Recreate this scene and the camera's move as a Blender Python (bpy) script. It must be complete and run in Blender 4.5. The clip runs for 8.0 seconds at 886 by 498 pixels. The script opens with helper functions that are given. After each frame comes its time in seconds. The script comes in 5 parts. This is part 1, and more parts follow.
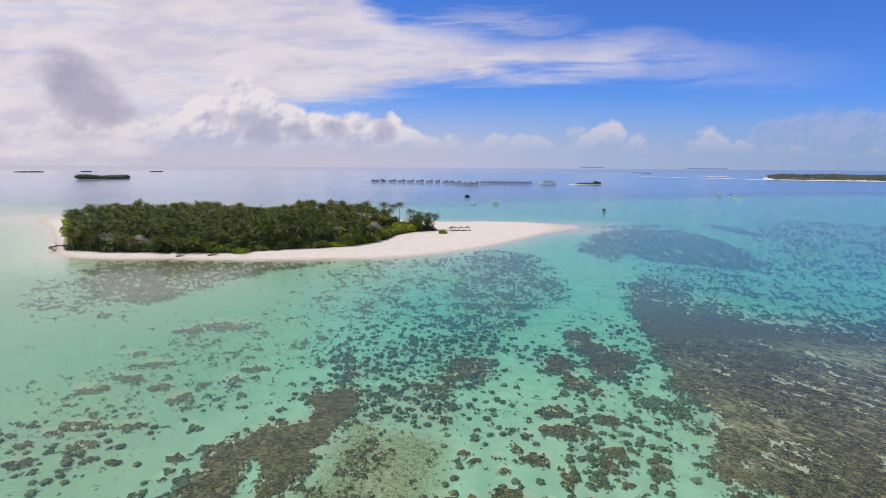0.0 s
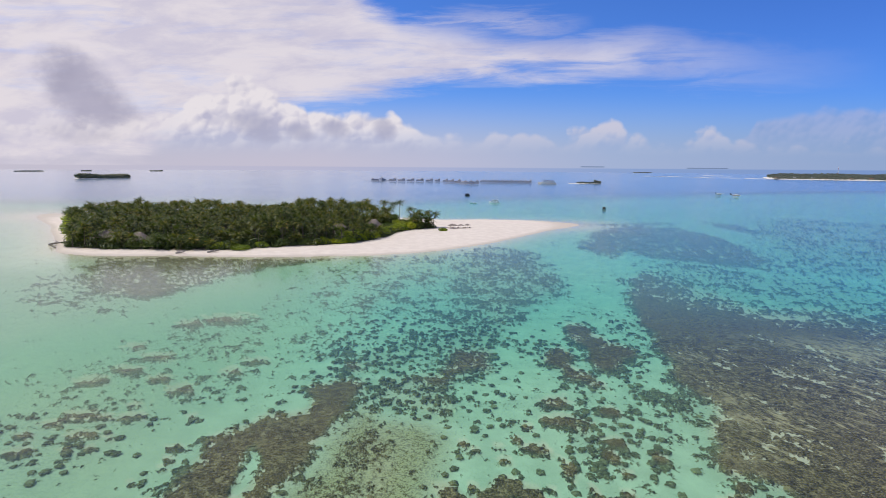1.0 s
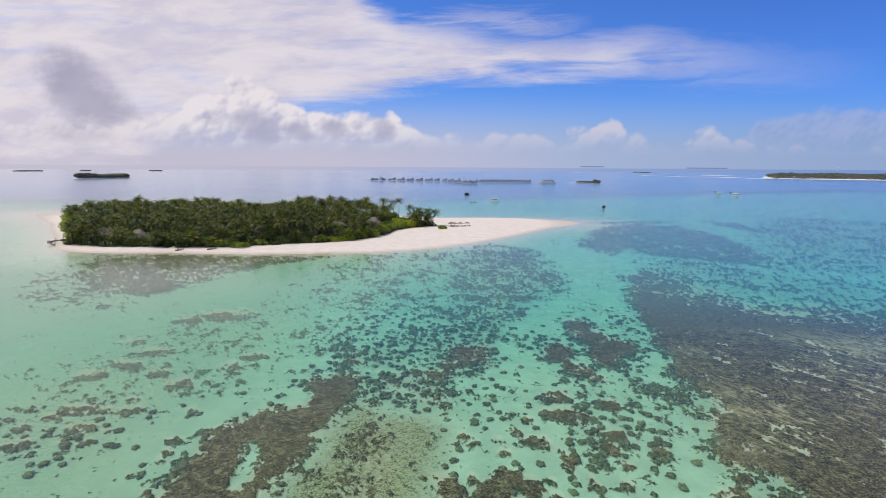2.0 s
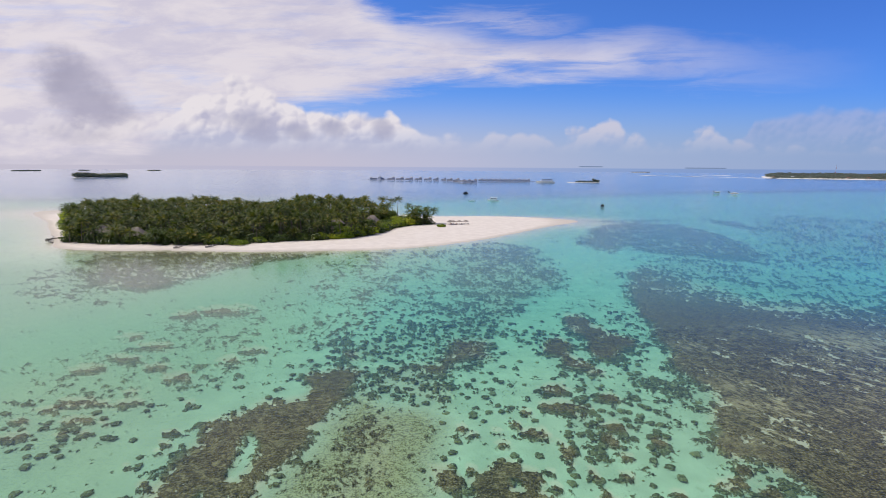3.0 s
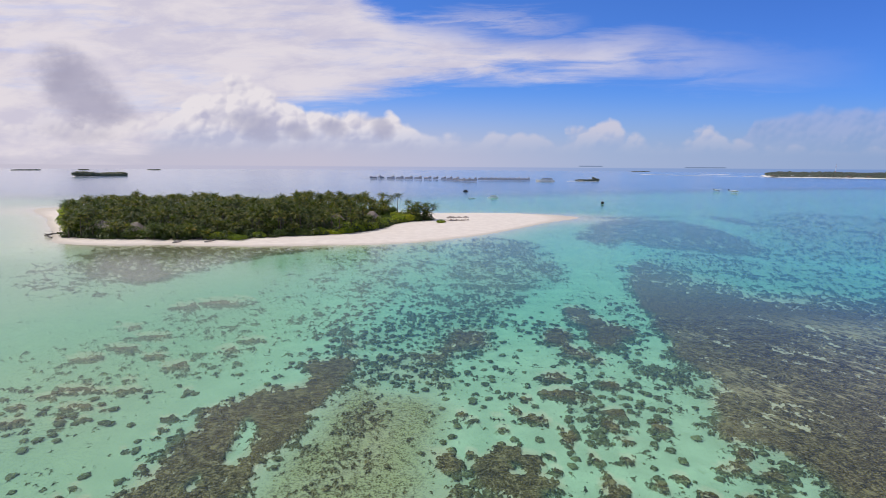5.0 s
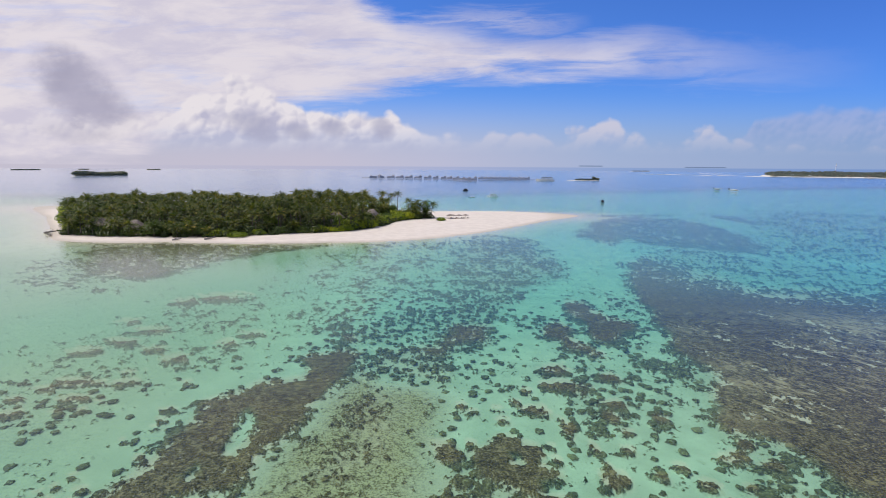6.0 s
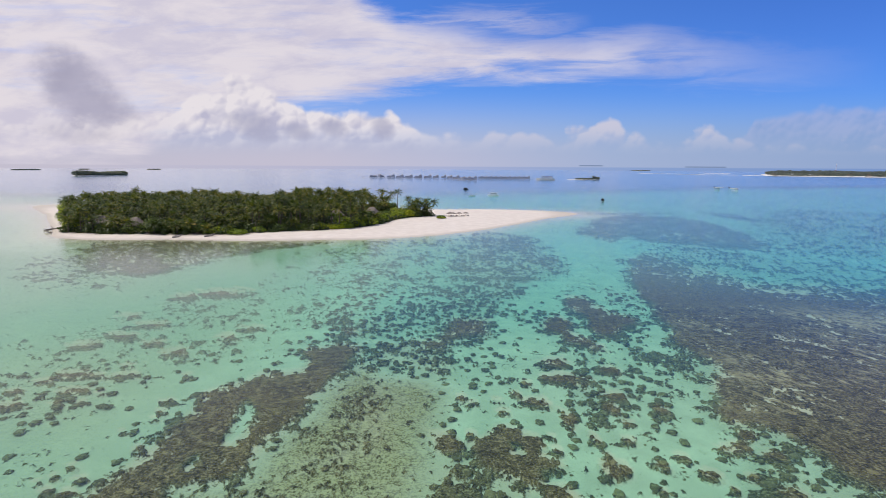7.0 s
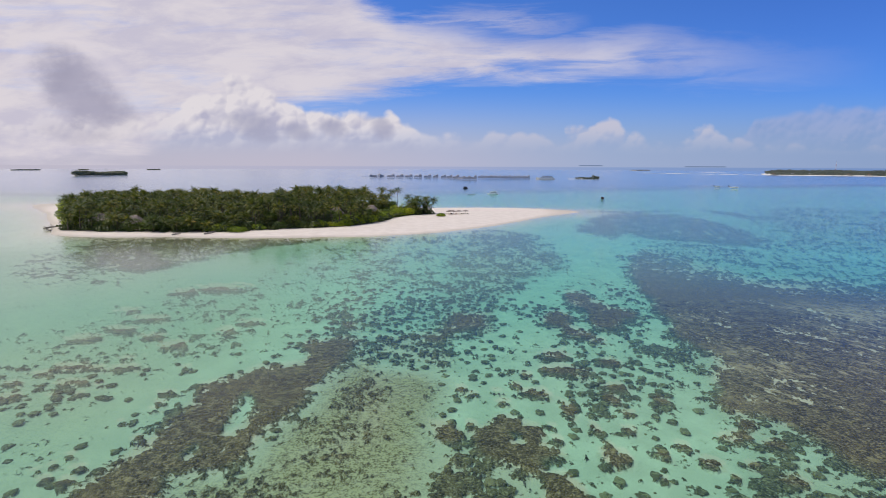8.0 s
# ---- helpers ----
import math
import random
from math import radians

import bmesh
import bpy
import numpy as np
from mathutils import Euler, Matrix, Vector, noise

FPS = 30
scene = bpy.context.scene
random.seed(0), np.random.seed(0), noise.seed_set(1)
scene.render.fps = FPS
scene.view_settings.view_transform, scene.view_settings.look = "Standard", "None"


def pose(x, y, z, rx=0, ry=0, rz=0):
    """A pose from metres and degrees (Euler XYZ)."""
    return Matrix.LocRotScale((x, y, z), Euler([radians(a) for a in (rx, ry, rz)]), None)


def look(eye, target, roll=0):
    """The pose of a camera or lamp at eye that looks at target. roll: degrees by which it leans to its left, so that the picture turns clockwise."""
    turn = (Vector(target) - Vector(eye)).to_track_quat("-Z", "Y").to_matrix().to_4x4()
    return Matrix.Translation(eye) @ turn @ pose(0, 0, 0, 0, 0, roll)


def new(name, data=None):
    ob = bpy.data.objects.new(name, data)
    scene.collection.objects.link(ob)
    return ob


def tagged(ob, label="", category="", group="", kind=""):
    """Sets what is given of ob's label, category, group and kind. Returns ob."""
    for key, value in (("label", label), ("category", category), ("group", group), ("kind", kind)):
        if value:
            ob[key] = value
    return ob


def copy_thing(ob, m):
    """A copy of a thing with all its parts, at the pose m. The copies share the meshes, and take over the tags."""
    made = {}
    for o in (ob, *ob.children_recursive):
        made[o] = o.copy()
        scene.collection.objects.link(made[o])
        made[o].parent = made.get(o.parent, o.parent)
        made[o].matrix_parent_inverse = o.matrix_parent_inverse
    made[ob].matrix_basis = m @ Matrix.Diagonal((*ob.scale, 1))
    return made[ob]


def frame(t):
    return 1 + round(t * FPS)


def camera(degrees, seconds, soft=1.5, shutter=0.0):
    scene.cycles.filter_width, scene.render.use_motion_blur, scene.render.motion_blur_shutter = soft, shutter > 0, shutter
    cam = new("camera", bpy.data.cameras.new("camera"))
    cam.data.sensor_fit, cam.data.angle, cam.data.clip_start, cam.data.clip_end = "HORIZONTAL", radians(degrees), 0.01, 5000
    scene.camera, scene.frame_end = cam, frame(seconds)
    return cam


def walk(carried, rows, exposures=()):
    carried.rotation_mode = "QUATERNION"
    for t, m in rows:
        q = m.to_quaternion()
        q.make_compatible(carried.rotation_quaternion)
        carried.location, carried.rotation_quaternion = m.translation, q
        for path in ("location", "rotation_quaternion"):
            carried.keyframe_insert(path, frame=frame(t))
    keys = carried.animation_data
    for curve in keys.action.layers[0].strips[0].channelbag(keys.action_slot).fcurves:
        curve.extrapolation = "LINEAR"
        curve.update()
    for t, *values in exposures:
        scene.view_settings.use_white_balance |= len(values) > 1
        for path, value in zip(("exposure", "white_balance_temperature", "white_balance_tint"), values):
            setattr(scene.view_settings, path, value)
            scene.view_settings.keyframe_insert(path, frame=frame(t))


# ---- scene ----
cam = camera(84.0, 8.0, soft=0.5)
S = 0.88
PATH = [
    (0.0, 0.00, 0.00, 50.00, 0.000, -9.440, 0.385),
    (0.5, 0.00, -0.06, 49.22, -0.004, -9.455, 0.395),
    (1.0, 0.01, -0.10, 48.46, 0.001, -9.490, 0.400),
    (1.5, 0.01, -0.13, 47.72, 0.000, -9.500, 0.390),
    (3.0, 0.07, -0.15, 45.60, -0.170, -9.505, 0.390),
    (3.5, 0.09, -0.14, 44.91, -0.185, -9.503, 0.395),
    (4.0, 0.11, -0.14, 44.22, -0.178, -9.507, 0.380),
    (4.5, 0.14, -0.13, 43.53, -0.178, -9.530, 0.367),
    (6.0, 0.22, -0.13, 41.40, -0.185, -9.568, 0.358),
    (6.5, 0.25, -0.15, 40.65, -0.170, -9.583, 0.340),
    (7.0, 0.27, -0.17, 39.89, -0.158, -9.588, 0.309),
    (7.5, 0.29, -0.22, 39.09, -0.168, -9.590, 0.275),
    (8.0, 0.31, -0.27, 38.27, -0.170, -9.580, 0.230),
]
walk(cam, [(t, pose(S * x, S * y, S * z, 90 + tilt, 0, yaw) @ pose(0, 0, 0, 0, 0, roll)) for t, x, y, z, yaw, tilt, roll in PATH],
     exposures=[(0.0, 0.0), (7.0, 0.0), (7.5, 0.0), (8.0, -0.10)])

# ---------------------------------------------------------------- light
SUN_AZ, SUN_EL = radians(-92), radians(57)  # azimuth from straight ahead, to the right


class Nodes:
    """Short hand for building a node tree."""

    def __init__(self, tree):
        self.tree, self.nodes, self.links = tree, tree.nodes, tree.links
        self.nodes.clear()

    def add(self, kind):
        return self.nodes.new(kind)

    def put(self, socket, value):
        if isinstance(value, bpy.types.NodeSocket):
            self.links.new(value, socket)
        elif isinstance(value, (tuple, list)):
            socket.default_value = (*value, 1.0) if len(value) == 3 and socket.type == "RGBA" else value
        else:
            socket.default_value = value

    def math(self, op, a, b=0.0, c=0.0, clamp=False):
        n = self.add("ShaderNodeMath")
        n.operation, n.use_clamp = op, clamp
        for i, v in enumerate((a, b, c)):
            self.put(n.inputs[i], v)
        return n.outputs[0]

    def step(self, v, lo, hi, a=0.0, b=1.0):
        n = self.add("ShaderNodeMapRange")
        n.interpolation_type = "SMOOTHSTEP"
        for i, x in enumerate((v, lo, hi, a, b)):
            self.put(n.inputs[i], x)
        return n.outputs[0]

    def mix(self, f, a, b, mode="MIX"):
        n = self.add("ShaderNodeMix")
        n.data_type, n.blend_type = "RGBA", mode
        self.put(n.inputs[0], f), self.put(n.inputs[6], a), self.put(n.inputs[7], b)
        return n.outputs[2]

    def noise(self, vec, scale, detail=4.0, rough=0.55, distort=0.0):
        n = self.add("ShaderNodeTexNoise")
        if vec is not None:
            self.put(n.inputs["Vector"], vec)
        n.inputs["Scale"].default_value, n.inputs["Detail"].default_value = scale, detail
        n.inputs["Roughness"].default_value, n.inputs["Distortion"].default_value = rough, distort
        return n.outputs[0]

    def vec(self, x, y, z=0.0):
        n = self.add("ShaderNodeCombineXYZ")
        self.put(n.inputs[0], x), self.put(n.inputs[1], y), self.put(n.inputs[2], z)
        return n.outputs[0]

    def ramp(self, v, stops, mode="LINEAR"):
        n = self.add("ShaderNodeValToRGB")
        r = n.color_ramp
        r.interpolation = mode
        while len(r.elements) < len(stops):
            r.elements.new(0.5)
        for e, (p, c) in zip(r.elements, stops):
            e.position = min(max(p, 0), 1)
            e.color = (*c, 1) if isinstance(c, tuple) else (c, c, c, 1)
        self.put(n.inputs[0], v)
        return n.outputs[0]


def sky_world():
    world = bpy.data.worlds.new("sky")
    scene.world = world
    world.use_nodes = True
    n = Nodes(world.node_tree)
    co = n.add("ShaderNodeTexCoord").outputs["Generated"]
    sep = n.add("ShaderNodeSeparateXYZ")
    n.put(sep.inputs[0], co)
    x, y, z = sep.outputs
    depth = n.math("MAXIMUM", n.math("ABSOLUTE", y), 0.12)
    u, v = n.math("DIVIDE", x, depth), n.math("DIVIDE", z, depth)
    s = n.math("MULTIPLY_ADD", u, 1 / 1.7, 0.5, clamp=True)
    sky = n.add("ShaderNodeTexSky")
    sky.sky_type, sky.sun_disc, sky.sun_elevation, sky.sun_rotation = "NISHITA", False, SUN_EL, SUN_AZ
    sky.air_density, sky.dust_density, sky.ozone_density = 1.0, 0.6, 2.5
    clear = n.mix(1.0, sky.outputs[0], (SKY_R, SKY_G, SKY_B), "MULTIPLY")
    clear = n.mix(n.step(u, 0.0, 0.95), clear, n.mix(1.0, clear, (0.80, 0.84, 0.93), "MULTIPLY"))
    # billows that roughen every edge, coarse and fine
    flat = n.vec(u, n.math("MULTIPLY", v, 1.5), 0.0)
    billow = n.noise(flat, 16.0, 6.0, 0.55)
    soft = n.noise(flat, 5.0, 4.0, 0.5)
    streak = n.noise(n.vec(n.math("MULTIPLY_ADD", v, -1.2, u), n.math("MULTIPLY", v, 7.0), 3.0), 4.5, 6.0, 0.62, 0.4)
    fleece = n.noise(n.vec(n.math("MULTIPLY_ADD", v, -0.5, u), n.math("MULTIPLY", v, 3.2), 7.0), 5.5, 7.0, 0.60, 0.3)
    # haze over the horizon
    haze_c = n.ramp(s, [(0.0, (0.55, 0.52, 0.62)), (0.35, (0.56, 0.53, 0.65)), (0.5, (0.50, 0.51, 0.67)), (0.7, (0.37, 0.45, 0.66)), (1.0, (0.29, 0.39, 0.62))])
    haze = n.step(v, 0.0, 0.16, 0.97, 0.0)
    col = n.mix(haze, clear, haze_c)
    # high veil with streaks
    low = n.ramp(s, [(0.0, 0.01), (0.14, 0.02), (0.20, 0.085), (0.27, 0.12), (0.353, 0.134), (0.444, 0.158), (0.509, 0.172), (0.625, 0.186), (0.735, 0.19), (0.865, 0.17), (1.0, 0.17)])
    high = n.ramp(s, [(0.0, 0.6), (0.32, 0.40), (0.40, 0.315), (0.45, 0.262), (0.509, 0.245), (0.573, 0.228), (0.66, 0.228), (0.732, 0.25), (0.863, 0.225), (1.0, 0.21)])
    much = n.ramp(s, [(0.0, 1.0), (0.33, 0.98), (0.45, 0.92), (0.60, 0.90), (0.68, 0.76), (0.74, 0.45), (0.86, 0.16), (1.0, 0.0)])
    wob = n.math("MULTIPLY_ADD", streak, 0.11, -0.055)
    inside = n.math("MINIMUM", n.math("SUBTRACT", n.math("ADD", v, wob), low), n.math("SUBTRACT", high, n.math("ADD", v, wob)))
    veil = n.math("MULTIPLY", n.step(inside, -0.034, 0.026), much)
    second = n.math("SUBTRACT", 0.030, n.math("ABSOLUTE", n.math("SUBTRACT", n.math("ADD", v, n.math("MULTIPLY", wob, 1.2)), 0.268)))
    band = n.ramp(s, [(0.36, 0.0), (0.42, 0.5), (0.52, 0.75), (0.60, 0.6), (0.67, 0.0)])
    veil = n.math("MAXIMUM", veil, n.math("MULTIPLY", n.step(second, 0.0, 0.05), band))
    veil = n.math("MULTIPLY", veil, n.step(streak, 0.25, 0.52, n.step(u, -0.2, 0.1, 0.74, 0.55), 1.0))
    col = n.mix(veil, col, n.mix(n.step(fleece, 0.36, 0.62), (0.61, 0.575, 0.69), (0.755, 0.70, 0.75)))
    # broken cloud added overhead, unseen above the view, to whiten light and reflections
    over = n.math("MULTIPLY", n.step(v, 0.36, 0.62), n.step(n.noise(co, 2.2, 5.0, 0.55), 0.40, 0.62, 0.15, 0.65))
    col = n.mix(over, col, (0.66, 0.63, 0.68))
    # the wide grey cloud
    def puff(u0, v0, ru, rv, lean):
        du, dv = n.math("SUBTRACT", u, u0), n.math("SUBTRACT", v, v0)
        dv = n.math("MULTIPLY_ADD", du, lean, dv)
        q = n.math("ADD", n.math("POWER", n.math("DIVIDE", du, ru), 2.0), n.math("POWER", n.math("DIVIDE", dv, rv), 2.0))
        return n.math("ADD", q, n.math("ADD", n.math("MULTIPLY_ADD", billow, 2.2, -1.1), n.math("MULTIPLY_ADD", soft, 1.6, -0.8)))
    grey = puff(-0.70, 0.135, 0.080, 0.068, 0.36)
    col = n.mix(n.step(grey, 0.0, 1.9, 0.92, 0.0), col, n.mix(n.step(soft, 0.35, 0.65), (0.36, 0.345, 0.46), (0.43, 0.41, 0.53)))
    col = n.mix(n.step(puff(-0.74, 0.062, 0.06, 0.020, 0.15), 0.0, 1.6, 0.55, 0.0), col, (0.42, 0.40, 0.52))
    rim = n.math("MULTIPLY", n.step(n.math("ABSOLUTE", n.math("SUBTRACT", grey, 1.9)), 0.0, 1.1, 0.30, 0.0), n.step(v, 0.1, 0.17))
    col = n.mix(rim, col, (0.78, 0.72, 0.78))

    # heaped clouds: the height of their tops along the horizon, swollen into round lumps
    def lumps(du, dv, scale, z):
        t = n.add("ShaderNodeTexVoronoi")
        t.feature = "SMOOTH_F1"
        n.put(t.inputs["Vector"], n.vec(n.math("ADD", u, du), n.math("MULTIPLY_ADD", v, 1.15, dv), z))
        t.inputs["Scale"].default_value, t.inputs["Smoothness"].default_value = scale, 0.25
        return t.outputs["Distance"]
    warp = n.math("MULTIPLY_ADD", billow, 0.024, -0.012)
    big, small = lumps(warp, warp, 19.0, 0.0), lumps(warp, warp, 52.0, 3.0)
    swell = n.math("ADD", n.math("MULTIPLY_ADD", big, -0.040, 0.016), n.math("MULTIPLY_ADD", small, -0.012, 0.004))
    swell = n.math("ADD", swell, n.math("MULTIPLY_ADD", billow, 0.030, -0.015))
    lit = n.math("ADD", n.math("SUBTRACT", lumps(n.math("ADD", warp, -0.009), n.math("ADD", warp, 0.010), 19.0, 0.0), big),
                 n.math("MULTIPLY", n.math("SUBTRACT", lumps(n.math("ADD", warp, -0.004), n.math("ADD", warp, 0.005), 52.0, 3.0), small), 0.6))

    def heaps(col, stops, push, thick, light, dark):
        top = n.ramp(n.math("ADD", s, n.math("MULTIPLY", warp, 0.5)), stops)
        inn = n.math("ADD", n.math("SUBTRACT", top, v), n.math("MULTIPLY_ADD", swell, push, 0.010 * push))
        body = n.math("MULTIPLY", n.step(inn, -0.003, 0.015), thick)
        body = n.math("MULTIPLY", body, n.step(v, 0.02, 0.085))
        shade = n.math("ADD", n.step(inn, 0.004, 0.07, 0.0, 0.62), n.math("MULTIPLY", lit, -2.0))
        shade = n.math("ADD", shade, n.math("MULTIPLY_ADD", soft, 1.6, -0.85), clamp=True)
        return n.mix(body, col, n.mix(shade, light, dark))
    col = heaps(col, [(0.80, 0.0), (0.853, 0.061), (0.864, 0.088), (0.883, 0.102), (0.934, 0.118), (1.0, 0.116)], 0.35, 0.45, (0.45, 0.46, 0.64), (0.29, 0.36, 0.58))
    col = heaps(col, [(0.0, 0.09), (0.025, 0.10), (0.114, 0.075), (0.148, 0.086), (0.182, 0.102), (0.203, 0.128), (0.216, 0.140), (0.234, 0.135), (0.249, 0.150), (0.269, 0.166),
                      (0.282, 0.160), (0.304, 0.138), (0.349, 0.100), (0.379, 0.108), (0.412, 0.094), (0.431, 0.102), (0.442, 0.104), (0.457, 0.082), (0.510, 0.06), (0.542, 0.055),
                      (0.556, 0.066), (0.570, 0.058), (0.595, 0.072), (0.640, 0.058), (0.664, 0.078), (0.696, 0.098), (0.714, 0.062), (0.774, 0.04), (0.794, 0.058), (0.815, 0.086),
                      (0.837, 0.055), (0.86, 0.04)], 1.0, n.ramp(s, [(0.0, 0.45), (0.16, 0.6), (0.2, 0.97), (0.46, 0.95), (0.5, 0.65), (0.7, 0.7), (0.85, 0.6)]), n.mix(n.step(u, -0.1, 0.2), (0.80, 0.75, 0.785), (0.70, 0.64, 0.69)), n.mix(n.step(u, -0.1, 0.3), (0.50, 0.485, 0.62), (0.40, 0.44, 0.64)))
    for u0, v0, ru, rv in ((-0.37, 0.075, 0.048, 0.026), (-0.29, 0.066, 0.03, 0.016), (-0.21, 0.072, 0.028, 0.018), (-0.12, 0.072, 0.024, 0.02)):
        col = n.mix(n.step(puff(u0, v0, ru, rv, 0.2), 0.0, 1.8, 0.75, 0.0), col, (0.40, 0.40, 0.54))
    # under the horizon the far sea goes on to where it fades
    sea = n.mix(1.0, haze_c, n.ramp(s, [(0.05, (1.0, 1.0, 1.0)), (0.42, (0.82, 0.88, 0.97)), (0.8, (0.68, 0.79, 0.94))]), "MULTIPLY")
    col = n.mix(n.step(v, -0.0025, 0.0), sea, col)
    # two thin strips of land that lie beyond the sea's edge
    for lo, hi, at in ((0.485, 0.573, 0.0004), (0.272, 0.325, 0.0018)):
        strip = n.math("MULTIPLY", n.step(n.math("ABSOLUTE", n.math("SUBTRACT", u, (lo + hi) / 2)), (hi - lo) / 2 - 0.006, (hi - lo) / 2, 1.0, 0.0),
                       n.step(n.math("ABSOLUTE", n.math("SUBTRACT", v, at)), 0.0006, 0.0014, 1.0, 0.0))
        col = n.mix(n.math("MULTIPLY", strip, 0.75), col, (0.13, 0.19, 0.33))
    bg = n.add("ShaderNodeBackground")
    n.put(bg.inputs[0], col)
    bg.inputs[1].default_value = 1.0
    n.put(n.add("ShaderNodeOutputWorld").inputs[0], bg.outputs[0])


SKY_R, SKY_G, SKY_B = 0.042, 0.076, 0.150  # scale of the clear sky, with its white balance
sky_world()
sun = new("sun", bpy.data.lights.new("sun", "SUN"))
sun.data.energy, sun.data.angle, sun.data.color = 2.85, radians(0.6), (1.0, 0.935, 0.83)
sun_from = Vector((math.sin(SUN_AZ) * math.cos(SUN_EL), math.cos(SUN_AZ) * math.cos(SUN_EL), math.sin(SUN_EL)))
sun.matrix_world = look(sun_from * 400, (0, 0, 0))

# ---------------------------------------------------------------- fields of the ground
LATTICE = np.random.RandomState(5).rand(256, 256)


def value_noise(x, y):
    ix, iy = np.floor(x).astype(int), np.floor(y).astype(int)
    fx, fy = x - ix, y - iy
    fx, fy = fx * fx * (3 - 2 * fx), fy * fy * (3 - 2 * fy)
    a, b = LATTICE[ix % 256, iy % 256], LATTICE[(ix + 1) % 256, iy % 256]
    c, d = LATTICE[ix % 256, (iy + 1) % 256], LATTICE[(ix + 1) % 256, (iy + 1) % 256]
    return (a * (1 - fx) + b * fx) * (1 - fy) + (c * (1 - fx) + d * fx) * fy


def fbm(x, y, size, octaves=4, rough=0.55):
    total, amp, norm = 0, 1.0, 0.0
    for k in range(octaves):
        f = 2.03 ** k / size
        total = total + amp * value_noise(x * f + 17.3 * k, y * f + 9.1 * k)
        norm, amp = norm + amp, amp * rough
    return total / norm


def rounded(points, steps=5):
    """A closed Catmull-Rom curve through the points."""
    p, out = np.array(points, float), []
    n = len(p)
    for i in range(n):
        a, b, c, d = p[i - 1], p[i], p[(i + 1) % n], p[(i + 2) % n]
        for k in range(steps):
            t = k / steps
            out.append(0.5 * (2 * b + (c - a) * t + (2 * a - 5 * b + 4 * c - d) * t * t + (3 * b - a - 3 * c + d) * t ** 3))
    return np.array(out)


def within(points, x, y):
    """Metres from the outline, positive inside."""
    best, inside = np.full(x.shape, 1e12), np.zeros(x.shape, bool)
    for (ax, ay), (bx, by) in zip(points, np.roll(points, -1, 0)):
        dx, dy = bx - ax, by - ay
        t = np.clip(((x - ax) * dx + (y - ay) * dy) / (dx * dx + dy * dy + 1e-9), 0, 1)
        best = np.minimum(best, (x - ax - t * dx) ** 2 + (y - ay - t * dy) ** 2)
        cross = (ay > y) != (by > y)
        inside ^= cross & (x < (bx - ax) * (y - ay) / (dy if dy else 1e-9) + ax)
    return np.where(inside, 1, -1) * np.sqrt(best)


SHORE = rounded([(-338, 407), (-278, 345), (-226, 283), (-206, 259), (-186, 236), (-158, 229), (-130, 231), (-103, 229), (-76, 229), (-50, 233), (-24, 239), (5, 256),
                 (32, 283), (67, 328), (101, 365), (97, 385), (68, 400), (31, 404), (-7, 402), (-60, 420), (-130, 446), (-210, 455), (-290, 450), (-335, 432)])
WOODS = rounded([(-212, 275), (-200, 255), (-184, 243), (-152, 239), (-110, 239), (-88, 247), (-58, 257), (-43, 268), (-33, 285), (-26, 308), (-16, 322), (-5, 331),
                 (-8, 344), (-24, 356), (-34, 378), (-70, 400), (-130, 418), (-200, 420), (-265, 412), (-286, 392), (-279, 364), (-254, 330), (-232, 301)])

REEFS, CLUMPS = [], []


def reef(cover, soft, *outline):
    """A stretch of the seabed: the share that coral or weeds cover, and how softly it ends, in metres."""
    REEFS.append((np.array(outline, float), cover, soft))
    return REEFS[-1][0]


def clump(x, y, rx, ry):
    """One thick clump of coral on open sand."""
    CLUMPS.append((x, y, rx, ry))


reef(0.10, 6, (-31, 120), (3, 146), (42, 163), (55, 146), (49, 96), (44, 67), (48, 47), (28, 41), (-25, 41), (-38, 47), (-39, 62), (-36, 84))  # sparse heads over the whole near lagoon
reef(0.24, 10, (-53, 131), (-53, 207), (-22, 232), (6, 263), (6, 182), (3, 132), (-5, 111), (-18, 111), (-34, 111))  # flecks on the lee flat
reef(0.36, 8, (-36, 171), (-35, 232), (6, 268), (6, 171), (2, 142), (-14, 145))  # flecks nearer the island
reef(0.8, 5, (-148, 189), (-160, 230), (-132, 237), (-99, 237), (-62, 244), (-50, 226), (-72, 206), (-84, 190), (-88, 172), (-94, 155), (-109, 155), (-128, 165))  # seagrass along the beach
reef(0.4, 12, (-150, 169), (-157, 204), (-107, 155), (-103, 144), (-124, 147))  # seagrass to the west
reef(0.20, 10, (-63.2, 110.7), (-74.6, 137.5), (-56.6, 141.1), (-44.2, 120.3), (-36.7, 99.1), (-44.6, 83.8), (-53.7, 83.8), (-53.0, 72.4), (-59.6, 63.6), (-63.1, 60.6), (-74.2, 72.3), (-72.8, 83.6), (-82.9, 110.4), (-73.9, 117.5))  # clouded patches to the west
reef(0.44, 14, (83, 210), (119, 245), (140, 211), (171, 185), (161, 148), (123, 120), (122, 144), (109, 151), (97, 162), (87, 186))  # streaks on the north flat
reef(0.42, 22, (282, 447), (429, 475), (394, 351), (226, 199), (177, 191), (153, 211), (167, 256))  # streaks by the channel
reef(0.86, 6, (76, 272), (102, 330), (138, 376), (176, 373), (180, 333), (175, 286), (159, 238), (143, 217), (134, 225), (125, 234), (107, 243), (99, 259), (85, 244), (80, 256))  # north reef
reef(0.9, 5, (218, 415), (234, 399), (228, 345), (218, 337), (213, 370))  # thin bar of weed
reef(0.7, 8, (112, 375), (156, 401), (197, 408), (164, 386), (126, 366))  # thin bar of weed
